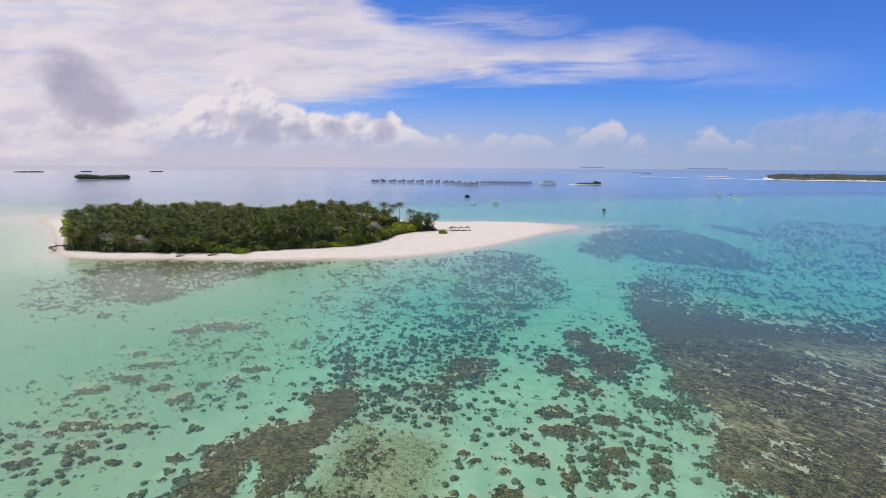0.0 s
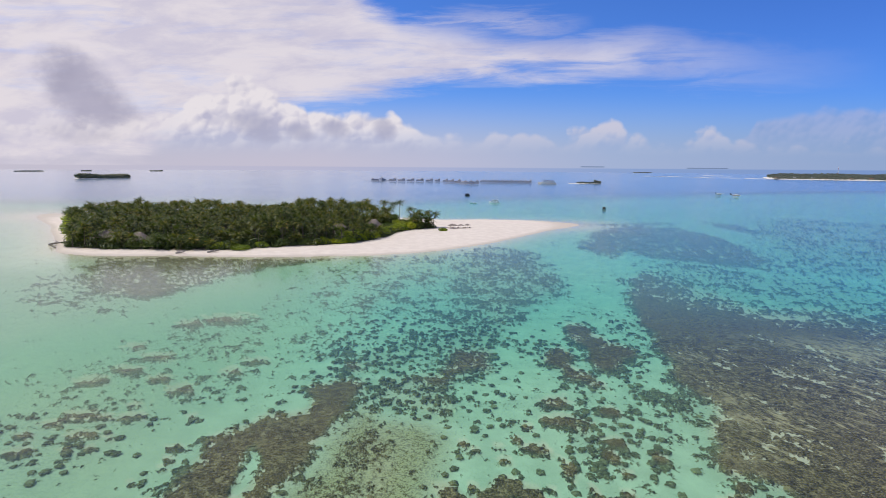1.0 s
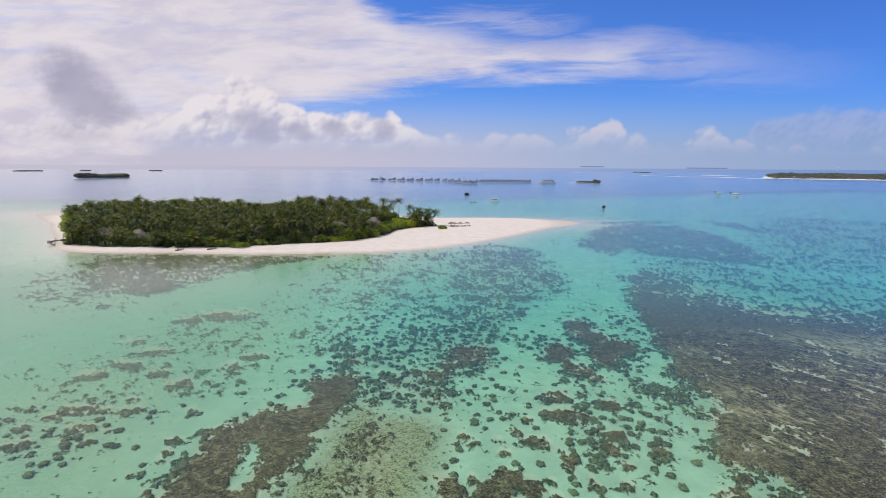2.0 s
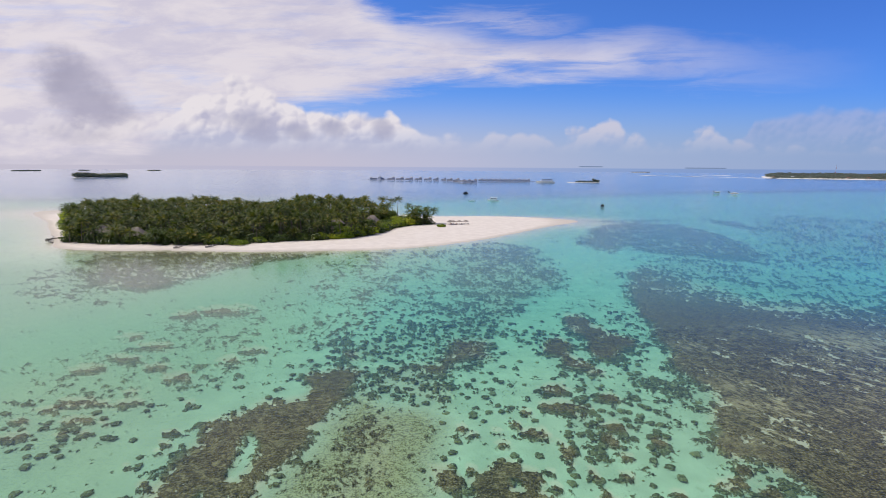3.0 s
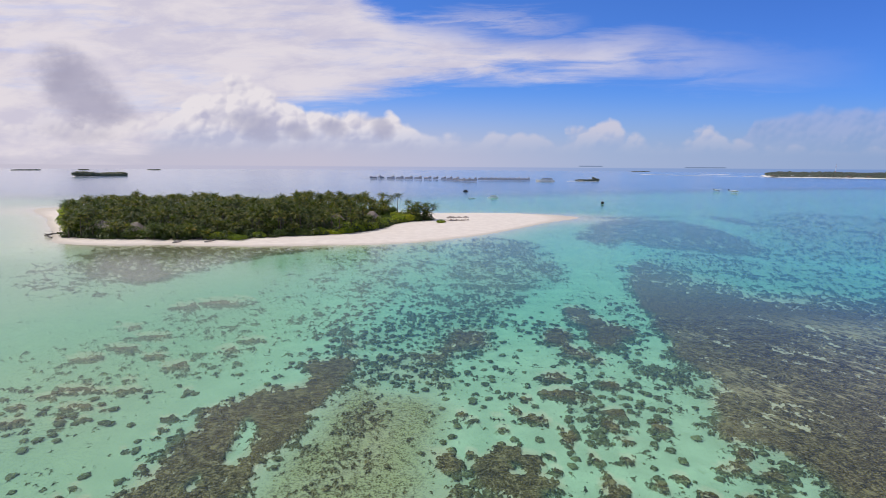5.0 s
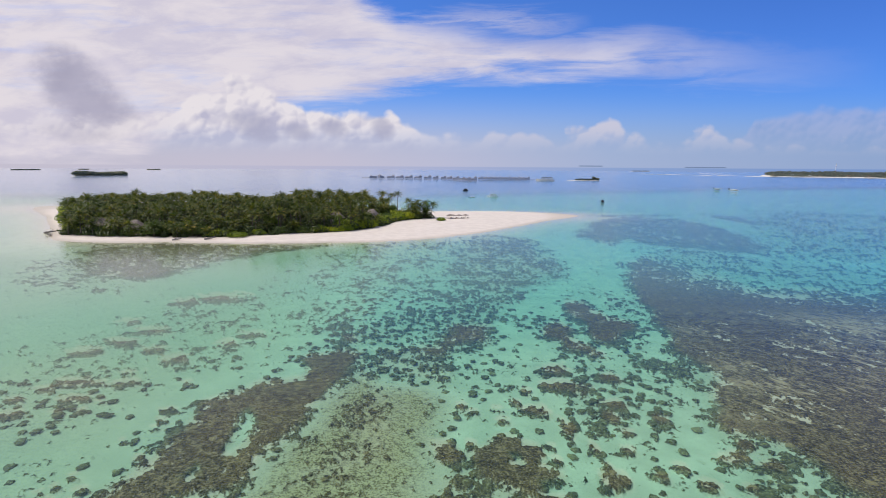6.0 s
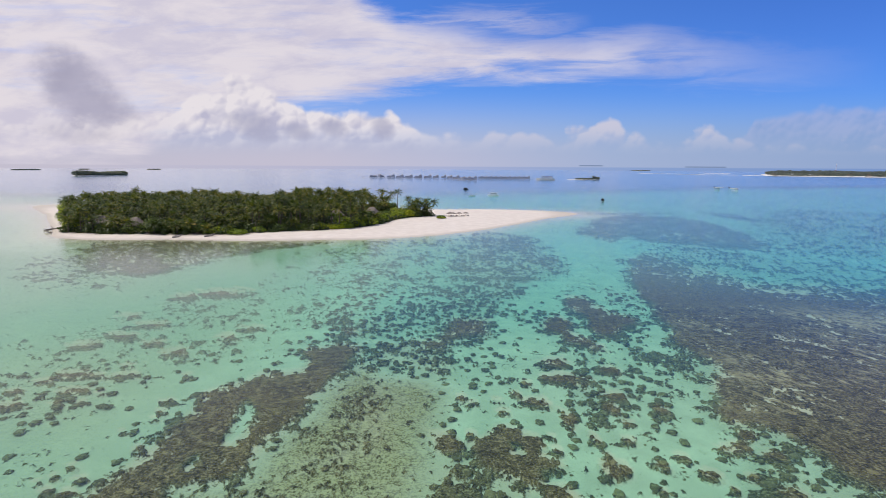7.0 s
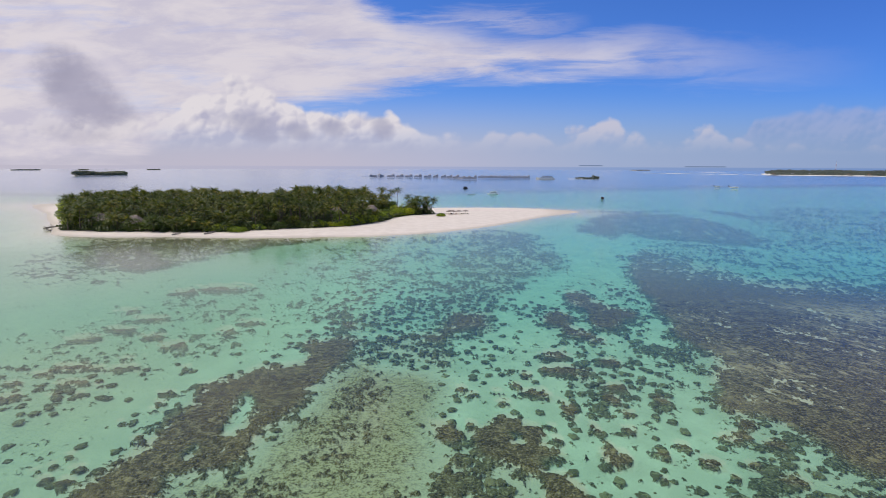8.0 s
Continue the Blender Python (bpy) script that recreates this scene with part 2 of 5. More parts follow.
reef(0.46, 5, (5, 232), (22, 269), (45, 258), (51, 234), (47, 193), (46, 174), (41, 162), (31, 155), (25, 142), (19, 128), (16, 118), (12, 111), (11, 103), (9, 99), (3, 95), (1, 89), (-1, 89), (-6, 90), (-8, 95), (-4, 99), (-3, 111), (-11, 113), (-11, 118), (-1, 121), (3, 142), (2, 171))  # central reef
reef(0.64, 7, (23, 253), (43, 247), (45, 189), (41, 166), (31, 161), (21, 146), (16, 132), (10, 162), (12, 208))  # dense part of the central reef
reef(0.9, 3, (-0, 97), (3, 111), (12, 111), (10, 101), (2, 97), (1, 90), (-5, 91), (-6, 96))  # dense part of the central reef
reef(0.5, 3, (-24, 111), (-17, 112), (-8, 111), (-9, 99), (-16, 99), (-22, 96))  # brown heads below the central reef
reef(0.62, 3, (-14, 96), (-4, 96), (2, 88), (4, 82), (2, 78), (-4, 79), (-9, 82), (-13, 84))  # heads round the olive flat
OUTER = reef(0.96, 4, (72.6, 189.3), (86.9, 201.2), (88.8, 180.3), (96.0, 159.8), (98.2, 148.4), (116.6, 147.2), (120.1, 138.8), (120.1, 119.7), (116.2, 85.0), (60.2, 40.9), (48.8, 48.1), (47.3, 50.6), (46.5, 52.1), (47.6, 55.1), (46.9, 57.0), (44.8, 60.4), (43.2, 61.5), (40.4, 62.6), (39.3, 64.1), (39.4, 67.1), (40.8, 71.0), (45.3, 79.5), (49.0, 85.0), (49.4, 91.3), (47.6, 94.4), (49.8, 100.6), (53.1, 115.5), (55.1, 125.8), (55.1, 136.6), (60.4, 154.2))  # outer reef flat
reef(0.70, 9, (72, 180), (88, 203), (99, 152), (122, 148), (140, 125), (118, 122), (97, 138), (80, 158))  # its ragged lagoon side
reef(0.5, 3, (37.3, 92.4), (41.2, 94.3), (46.3, 90.7), (49.1, 84.5), (41.4, 71.0), (39.2, 73.0), (40.1, 81.9), (37.4, 87.7))  # heads at the rim of the outer flat
reef(0.55, 3, (43.0, 61.1), (46.1, 57.0), (47.6, 54.4), (46.2, 51.2), (48.4, 47.7), (46.7, 40.9), (29.6, 40.8), (32.9, 49.2), (38.9, 55.8))  # sand and heads in the corner
reef(0.05, 1.5, (43.5, 54.1), (46.1, 55.1), (46.4, 52.8), (45.9, 51.5), (43.9, 52.1))  # sand hollow in the corner
reef(0.92, 2, (23, 104), (27, 113), (30, 115), (31, 107), (29, 103), (30, 100), (32, 95), (29, 93), (26, 95), (25, 100))  # ringed reef
reef(0.92, 2, (34, 133), (41, 131), (43, 119), (48, 115), (49, 111), (46, 108), (42, 105), (39, 100), (34, 100), (33, 103), (35, 115), (32, 120))  # ringed reef
reef(0.1, 1.5, (30, 105), (33, 107), (33, 103), (33, 99), (31, 99), (30, 102))  # sand inside the ringed reef
reef(0.95, 2.5, (-26.3, 91.3), (-20.3, 94.5), (-14.4, 93.2), (-16.6, 84.0), (-16.8, 79.1), (-18.9, 72.6), (-18.2, 67.8), (-19.4, 62.9), (-21.1, 61.2), (-21.7, 56.5), (-21.9, 51.9), (-23.8, 49.8), (-26.5, 49.0), (-29.0, 49.2), (-26.7, 40.7), (-37.8, 40.7), (-38.2, 46.7), (-38.2, 49.5), (-37.7, 52.0), (-36.8, 55.9), (-37.2, 61.2), (-36.4, 64.4), (-36.2, 68.0), (-38.0, 72.5), (-32.8, 77.2), (-30.2, 80.4), (-24.1, 81.9))  # south-west reef
reef(0.12, 1.2, (-27.4, 58.6), (-27.6, 61.1), (-29.1, 66.7), (-29.0, 70.6), (-26.5, 66.7), (-25.5, 60.8), (-26.2, 58.4))  # sand runnel
reef(0.2, 1, (-30.3, 52.9), (-30.1, 54.5), (-29.3, 55.5), (-29.0, 54.1), (-29.5, 52.7))  # sand runnel
OLIVE = reef(0.52, 2.5, (-16.6, 79.1), (-14.3, 85.1), (-10.3, 79.6), (-1.7, 77.8), (1.1, 72.8), (-0.1, 63.9), (-1.3, 60.9), (-0.3, 55.6), (-0.7, 40.8), (-26.6, 40.7), (-29.0, 49.2), (-23.8, 49.8), (-21.9, 51.9), (-21.7, 56.5), (-21.1, 61.2), (-19.4, 62.9), (-18.2, 67.8), (-18.9, 72.6))  # olive rubble flat
reef(0.62, 2.5, (-12.0, 70.7), (-9.4, 72.7), (-6.9, 63.9), (-6.9, 56.8), (-9.5, 55.6), (-11.6, 52.1), (-12.7, 54.1), (-10.1, 59.5))  # darker vein of the rubble flat
reef(0.86, 1.5, (-1.9, 61.2), (1.8, 62.1), (4.0, 57.1), (2.5, 55.4), (-0.4, 55.4))  # heads east of the rubble flat
reef(0.66, 2, (-1.2, 53.0), (1.6, 54.9), (5.1, 55.4), (11.5, 52.4), (9.8, 40.8), (-1.8, 40.8))  # mixed reef
reef(0.97, 1.2, (3.7, 57.9), (5.7, 60.4), (7.9, 62.7), (9.8, 63.0), (11.7, 61.1), (13.5, 60.3), (14.0, 57.2), (13.0, 55.7), (14.6, 54.7), (15.8, 53.9), (14.9, 52.5), (12.6, 52.0), (11.4, 52.2), (11.1, 50.1), (14.2, 49.9), (15.9, 46.9), (15.2, 40.8), (9.9, 40.8), (11.0, 49.1), (8.1, 51.1), (5.0, 53.3), (4.2, 55.6))  # round reef
reef(0.05, 0.8, (9.0, 57.9), (10.1, 57.7), (10.7, 56.4), (9.6, 56.0))  # sand inside the round reef
reef(0.26, 3, (28.9, 84.4), (41.3, 84.5), (41.4, 71.0), (32.1, 64.1), (24.8, 55.7), (20.4, 59.6), (23.5, 72.9))  # eastern heads
for spot in ((-70.7, 93.4, 3.6, 2.2), (-68.5, 99.5, 2.8, 1.4), (-74.0, 112.3, 2.7, 2.2), (-65.8, 98.1, 2.1, 1.7), (-57.4, 94.8, 2.5, 2.0), (-51.0, 89.9, 3.0, 2.4), (-64.5, 106.4, 3.5, 2.0), (-69.2, 130.0, 3.1, 3.0), (-61.1, 134.4, 7.3, 4.4), (-44.7, 98.3, 2.8, 2.1), (-41.3, 104.2, 3.0, 1.9), (-62.2, 78.8, 3.2, 2.1), (-58.4, 78.8, 1.7, 1.4), (-57.9, 73.0, 3.2, 1.4), (-65.4, 76.3, 2.0, 1.3), (-53.1, 78.9, 2.7, 1.2), (-55.7, 83.0, 2.2, 1.3), (-64.0, 67.7, 2.5, 1.6), (-66.9, 72.6, 1.6, 0.8), (-57.2, 68.6, 1.3, 0.9), (-54.2, 69.2, 1.4, 0.9)):  # clumps on the western sand
    clump(*spot)
for spot in ((-53.0, 72.4, 0.9, 0.8), (-41.2, 69.6, 1.4, 0.9), (-40.5, 66.6, 1.0, 0.7), (-40.3, 64.2, 0.7, 0.6), (-42.6, 61.0, 0.6, 0.6), (-37.7, 56.7, 1.1, 1.0), (-43.5, 53.4, 0.8, 0.7), (-44.2, 51.3, 0.6, 0.6), (-45.3, 50.3, 0.6, 0.6), (-43.0, 48.6, 0.7, 0.6), (-40.3, 48.2, 1.2, 0.9), (-41.0, 50.9, 1.0, 0.6), (-43.1, 78.9, 1.1, 0.9), (-19.3, 101.4, 1.9, 1.9), (-23.8, 90.1, 2.4, 2.4)):  # clumps by the south-west reef
    clump(*spot)
for spot in ((20.7, 85.4, 2.7, 2.4), (20.5, 78.4, 3.7, 2.8), (12.0, 72.4, 1.4, 1.2), (14.7, 69.8, 2.2, 1.8), (3.4, 71.2, 1.1, 1.1), (5.2, 69.7, 0.9, 0.7), (8.9, 70.5, 1.0, 0.9), (4.3, 60.6, 1.2, 1.1), (15.0, 56.9, 0.9, 1.1), (18.2, 64.8, 1.0, 2.9), (15.1, 60.1, 0.7, 0.8), (9.3, 66.9, 1.5, 1.0), (31.6, 93.0, 2.0, 1.9), (30.1, 81.8, 2.0, 2.0), (14.3, 76.6, 1.3, 1.1)):  # clumps on the middle sand
    clump(*spot)
for spot in ((27.5, 72.1, 1.8, 1.6), (25.5, 68.0, 1.3, 1.9), (32.7, 67.7, 1.3, 1.4), (24.9, 59.3, 1.2, 1.1), (37.8, 57.5, 3.0, 1.6), (41.2, 60.5, 1.4, 1.1), (20.6, 59.9, 0.7, 1.4), (20.7, 53.1, 1.9, 2.3), (31.6, 52.0, 1.6, 1.2), (38.8, 48.6, 1.7, 1.2), (30.1, 55.7, 1.0, 0.9), (26.8, 53.8, 0.8, 0.7), (26.4, 63.7, 1.0, 0.8), (41.7, 55.8, 1.8, 1.2), (36.3, 51.6, 1.1, 0.9), (24.9, 48.9, 0.6, 0.6), (32.9, 49.2, 0.6, 0.6)):  # clumps on the eastern sand
    clump(*spot)


def ease(v, a, b):
    t = np.clip((v - a) / (b - a), 0, 1)
    return t * t * (3 - 2 * t)


def weed_and_sheen(x, y):
    """Where soft weeds grow in place of coral, in the island's lee; farther out, painted sky sheen."""
    return np.maximum(0.62 * ease(-x + 0.25 * (y - 80), 12, 60) * ease(y, 60, 95), 0.72 * ease(y, 110, 170))


def cells(x, y, size, seed):
    """Round heads in a jittered lattice: how far inside one, in shares of the lattice's step."""
    r = np.random.RandomState(seed)
    jx, jy, rad = r.rand(3, 256, 256)
    ix, iy = np.floor(x / size).astype(int), np.floor(y / size).astype(int)
    best = np.full(x.shape, -9.0)
    for dx in (-1, 0, 1):
        for dy in (-1, 0, 1):
            cx, cy = ix + dx, iy + dy
            a, b = cx % 256, cy % 256
            far = np.hypot(x - (cx + 0.1 + 0.8 * jx[a, b]) * size, y - (cy + 0.1 + 0.8 * jy[a, b]) * size) / size
            best = np.maximum(best, 0.14 + 0.46 * rad[a, b] ** 1.5 - far)
    return best


def reef_cover(x, y):
    """The share of the seabed that is covered, place by place."""
    far = np.hypot(x, y)
    amp = np.clip(0.035 * far, 1.6, 8.0)
    wx = x + (fbm(x, y, 5, 4, 0.6) - 0.5) * amp + (fbm(x, y, 24, 3) - 0.5) * amp * 0.9
    wy = y + (fbm(x + 300, y, 5, 4, 0.6) - 0.5) * amp + (fbm(x + 300, y, 24, 3) - 0.5) * amp * 0.9
    cover = np.full(x.shape, 0.025)
    for pts, c, s in REEFS:
        low, top = pts.min(0) - s - 1, pts.max(0) + s + 1
        at = np.nonzero((wx > low[0]) & (wx < top[0]) & (wy > low[1]) & (wy < top[1]))
        w = ease(within(pts, wx[at], wy[at]), -s, s)
        cover[at] = cover[at] * (1 - w) + c * w
    for cx, cy, rx, ry in CLUMPS:
        at = np.nonzero((np.abs(x - cx) < rx * 1.8 + 2) & (np.abs(y - cy) < ry * 1.8 + 2))
        lobe = 1 + 1.3 * (fbm(x[at], y[at], 1.6, 3, 0.6) - 0.5)
        w = ease(np.hypot((x[at] - cx) / rx, (y[at] - cy) / ry) * lobe, 1.16, 0.80)
        cover[at] = np.maximum(cover[at], 0.88 * w)
    return np.where(far > 560, 0.03, cover)


def reef_relief(x, y):
    """Lumps of several sizes; the highest of them are the first to be covered."""
    bx, by = x + (fbm(x, y, 1.0, 3) - 0.5) * 1.3, y + (fbm(x + 70, y, 1.0, 3) - 0.5) * 1.3
    heads = np.maximum(cells(bx, by, 1.5, 1), cells(bx, by, 3.4, 2) * 0.95)
    flecks = fbm(x, y, 0.75, 3, 0.65) * 0.55 + fbm(x + 90, y - 40, 7, 3) * 0.45 - 0.5
    rough = ease(within(OLIVE, x, y), -2, 2)  # only small rubble there
    return (0.62 - 0.5 * rough) * heads + (0.85 + 0.25 * rough) * flecks - 0.06 * rough


SAMPLE = np.random.RandomState(2).uniform((-90, 40), (110, 200), (60000, 2))
LEVELS = np.quantile(reef_relief(SAMPLE[:, 0], SAMPLE[:, 1]), np.linspace(0, 1, 101))


def reef_level(x, y, cover):
    """Above nought where the seabed is covered."""
    return reef_relief(x, y) - np.interp(1 - cover, np.linspace(0, 1, 101), LEVELS) + 0.25 * ease(cover, 0.9, 1.0)


def tip(x, y):
    """Nought at the island's two ends, where the sand runs out flat, one elsewhere."""
    return np.minimum(ease(np.hypot(x - 104, y - 372), 8, 75), ease(np.hypot(x + 338, y - 415), 10, 90))


def water_depth(x, y, shore):
    """Depth below the still water, before the reefs rise from it."""
    r, d = np.hypot(x, y), np.full(x.shape, 1.35)
    d += 0.45 * ease(y, 95, 170) * ease(x, -90, 0)
    d += 0.45 * ease(r, 170, 330) * ease(x, 20, 160)
    d += 0.1 * ease(r, 420, 640)
    d += 9.0 * ease(y - 0.45 * np.maximum(x, -150) + 70 * (fbm(x, y, 160, 2) - 0.5), 540, 900)
    d += 1.5 * ease(y, 470, 620) * ease(-x, -140, 60)
    d += 14.0 * ease(y, 900, 1400)
    d -= 0.5 * ease(-y, -120, -60) * ease(np.abs(x), 140, 80)
    # shallower in the west: the paler tint stands in for white sky reflection
    d -= 0.4 * ease(-x, 55, 120) * ease(y, 75, 120)
    d -= 0.3 * ease(x, 38, 75) * ease(-y, -160, -90)
    d += (fbm(x, y, 60, 3) - 0.5) * 0.5
    return np.maximum(d, 0.35) * (1 - np.exp(np.minimum(shore, 0) / 22)) * (0.30 + 0.70 * tip(x, y))


def fan(cols_in, cols_out, rows, half, r0, r1):
    """Azimuths and radii of a sheet that is fine ahead and coarse behind."""
    az = np.concatenate([np.linspace(-half, half, cols_in, endpoint=False), np.linspace(half, 2 * math.pi - half, cols_out, endpoint=False)])
    rad = np.concatenate([np.linspace(0, r0, 30, endpoint=False), 1 / np.linspace(1 / r0, 1 / r1, rows)])
    rr, aa = np.meshgrid(rad, az, indexing="ij")
    return rr * np.sin(aa), rr * np.cos(aa)


def sheet(name, x, y, z, smooth=True):
    n, m = x.shape
    me = bpy.data.meshes.new(name)
    me.vertices.add(n * m)
    me.vertices.foreach_set("co", np.stack([x, y, z], -1).astype(np.float32).ravel())
    i, j = np.meshgrid(np.arange(n - 1), np.arange(m), indexing="ij")
    k = (j + 1) % m
    quads = np.stack([i * m + j, (i + 1) * m + j, (i + 1) * m + k, i * m + k], -1).reshape(-1, 4)[:, ::-1]
    me.loops.add(quads.size)
    me.loops.foreach_set("vertex_index", quads.ravel().astype(np.int32))
    me.polygons.add(len(quads))
    me.polygons.foreach_set("loop_start", np.arange(0, quads.size, 4, dtype=np.int32))
    me.polygons.foreach_set("use_smooth", np.full(len(quads), smooth))
    me.update(calc_edges=True)
    me.validate()
    return me


def field(me, name, values):
    at = me.attributes.new(name, "FLOAT", "POINT")
    at.data.foreach_set("value", np.asarray(values, np.float32).ravel())


# ---------------------------------------------------------------- materials
def material(name):
    m = bpy.data.materials.new(name)
    m.use_nodes = True
    return m, Nodes(m.node_tree)


def surface(n, colour, rough=0.7, metal=0.0, bump=None, bump_size=0.02, spec=0.5, trans=0.0):
    p = n.add("ShaderNodeBsdfPrincipled")
    n.put(p.inputs["Base Color"], colour)
    n.put(p.inputs["Roughness"], rough)
    n.put(p.inputs["Metallic"], metal)
    n.put(p.inputs["Specular IOR Level"], spec)
    if bump is not None:
        b = n.add("ShaderNodeBump")
        b.inputs["Strength"].default_value = 1.0
        n.put(b.inputs["Distance"], bump_size)
        n.put(b.inputs["Height"], bump)
        n.put(p.inputs["Normal"], b.outputs[0])
    n.put(n.add("ShaderNodeOutputMaterial").inputs[0], p.outputs[0])
    return p


def attribute(n, name):
    a = n.add("ShaderNodeAttribute")
    a.attribute_name = name
    return a.outputs["Fac"]


def place(n):
    return n.add("ShaderNodeTexCoord").outputs["Object"]


def ground_material():
    m, n = material("coral_sand_and_reef")
    co = place(n)
    sep = n.add("ShaderNodeSeparateXYZ")
    n.put(sep.inputs[0], co)
    z = sep.outputs[2]
    reef, rubble = attribute(n, "reef"), attribute(n, "rubble")
    fine = n.noise(co, 1.5, 6.0, 0.68)
    grain = n.math("ADD", n.math("MULTIPLY", n.noise(co, 3.4, 4.0, 0.80), 0.62), n.math("MULTIPLY", n.noise(co, 1.1, 5.0, 0.75), 0.38))
    broad = n.noise(co, 0.035, 4.0, 0.55)
    mid = n.noise(co, 0.22, 4.0, 0.6)
    edge = n.math("ADD", reef, n.math("MULTIPLY_ADD", fine, 0.75, -0.375))
    mask = n.step(edge, -0.04, 0.05)
    sand = n.mix(n.step(mid, 0.3, 0.7), (0.53, 0.50, 0.365), (0.66, 0.62, 0.46))
    sand = n.mix(n.step(grain, 0.50, 0.62, 0.0, 0.30), sand, (0.36, 0.33, 0.215))
    alga = n.mix(n.step(grain, 0.455, 0.515), (0.125, 0.105, 0.042), (0.43, 0.40, 0.22))
    sand = n.mix(n.math("MULTIPLY", rubble, n.step(mid, 0.25, 0.6, 0.55, 1.0)), sand, alga)
    coral = n.mix(n.step(mid, 0.35, 0.65), (0.074, 0.056, 0.020), (0.122, 0.094, 0.034))
    coral = n.mix(n.step(broad, 0.46, 0.62, 0.0, 0.7), coral, (0.135, 0.088, 0.034))
    # paler where weeds grow, and farther out to imitate the mirrored sky
    coral = n.mix(attribute(n, "weed_sheen"), coral, n.mix(n.step(fine, 0.4, 0.6), (0.17, 0.155, 0.085), (0.26, 0.235, 0.14)))
    coral = n.mix(n.step(grain, 0.52, 0.56, 0.0, 0.75), coral, (0.37, 0.30, 0.15))
    coral = n.mix(n.step(grain, 0.485, 0.43, 0.0, 0.95), coral, (0.020, 0.015, 0.008))
    # rubble ridges combed by the swell on the outer flat
    along = n.add("ShaderNodeVectorRotate")
    along.rotation_type = "Z_AXIS"
    n.put(along.inputs["Vector"], co)
    along.inputs["Angle"].default_value = radians(65)
    comb = n.add("ShaderNodeVectorMath")
    comb.operation = "MULTIPLY"
    n.put(comb.inputs[0], along.outputs[0])
    comb.inputs[1].default_value = (0.42, 1.1, 1.0)
    ridge = n.math("ADD", n.math("MULTIPLY", n.noise(comb.outputs[0], 0.9, 6.0, 0.78), 0.6), n.math("MULTIPLY", broad, 0.4))
    coral = n.mix(n.math("MULTIPLY", attribute(n, "outer"), n.step(ridge, 0.49, 0.575, 0.0, 0.85)), coral, (0.50, 0.42, 0.24))
    bed = n.mix(mask, sand, coral)
    dry = n.mix(n.step(mid, 0.3, 0.75), (0.72, 0.63, 0.515), (0.80, 0.71, 0.59))
    dry = n.mix(n.step(grain, 0.56, 0.75, 0.0, 0.3), dry, (0.56, 0.49, 0.40))
    litter = n.math("MULTIPLY", attribute(n, "woods"), n.step(fine, 0.35, 0.6, 0.4, 1.0))
    dry = n.mix(litter, dry, (0.13, 0.095, 0.055))
    wet = n.mix(0.5, dry, (0.42, 0.37, 0.28))
    land = n.mix(n.step(z, 0.05, 0.55), wet, dry)
    col = n.mix(n.step(z, -0.12, 0.03), bed, land)
    surface(n, col, 0.9, bump=n.math("ADD", grain, n.math("MULTIPLY", fine, 2.0)), bump_size=0.012, spec=0.2)
    return m


def water_material():
    """Clear sea: what lies under it shows through, weakened by the depth; the surface mirrors the sky."""
    m, n = material("sea_water")
    co = place(n)
    d = attribute(n, "depth")
    far = d
    red = n.math("EXPONENT", n.math("MULTIPLY", far, -0.43))
    green = n.math("EXPONENT", n.math("MULTIPLY", far, -0.042))
    blue = n.math("EXPONENT", n.math("ADD", n.math("MULTIPLY", n.math("MINIMUM", far, 1.3), -0.088), n.math("MULTIPLY", far, -0.025)))
    tint = n.add("ShaderNodeCombineColor")
    n.put(tint.inputs[0], red), n.put(tint.inputs[1], green), n.put(tint.inputs[2], blue)
    clear = n.add("ShaderNodeBsdfTransparent")
    n.put(clear.inputs[0], tint.outputs[0])
    cloudy = n.add("ShaderNodeBsdfDiffuse")
    n.put(cloudy.inputs[0], n.mix(n.step(d, 1.0, 9.0), (0.12, 0.50, 0.46), (0.026, 0.205, 0.39)))
    under = n.add("ShaderNodeMixShader")
    n.put(under.inputs[0], n.math("SUBTRACT", 1.0, n.math("EXPONENT", n.math("MULTIPLY", d, n.math("MULTIPLY_ADD", d, -0.016, -0.032)))))
    n.put(under.inputs[1], clear.outputs[0]), n.put(under.inputs[2], cloudy.outputs[0])
    ripple = n.math("ADD", n.noise(co, 0.9, 4.0, 0.6), n.math("MULTIPLY", n.noise(co, 0.12, 3.0, 0.5), 2.2))
    b = n.add("ShaderNodeBump")
    b.inputs["Strength"].default_value = 1.0
    n.put(b.inputs["Distance"], n.math("MULTIPLY", attribute(n, "chop"), 0.15))  # calm in the lee, choppier outside
    n.put(b.inputs["Height"], ripple)
    gloss = n.add("ShaderNodeBsdfGlossy")
    gloss.inputs["Roughness"].default_value = 0.16
    gloss.inputs["Color"].default_value = (1, 1, 1, 1)
    n.put(gloss.inputs["Normal"], b.outputs[0])
    fres = n.add("ShaderNodeFresnel")
    fres.inputs[0].default_value = 1.333
    n.put(fres.inputs["Normal"], b.outputs[0])
    top = n.add("ShaderNodeMixShader")
    n.put(top.inputs[0], n.math("MINIMUM", n.math("MULTIPLY", fres.outputs[0], 1.0), 0.94))
    n.put(top.inputs[1], under.outputs[0]), n.put(top.inputs[2], gloss.outputs[0])
    n.put(n.add("ShaderNodeOutputMaterial").inputs[0], top.outputs[0])
    return m


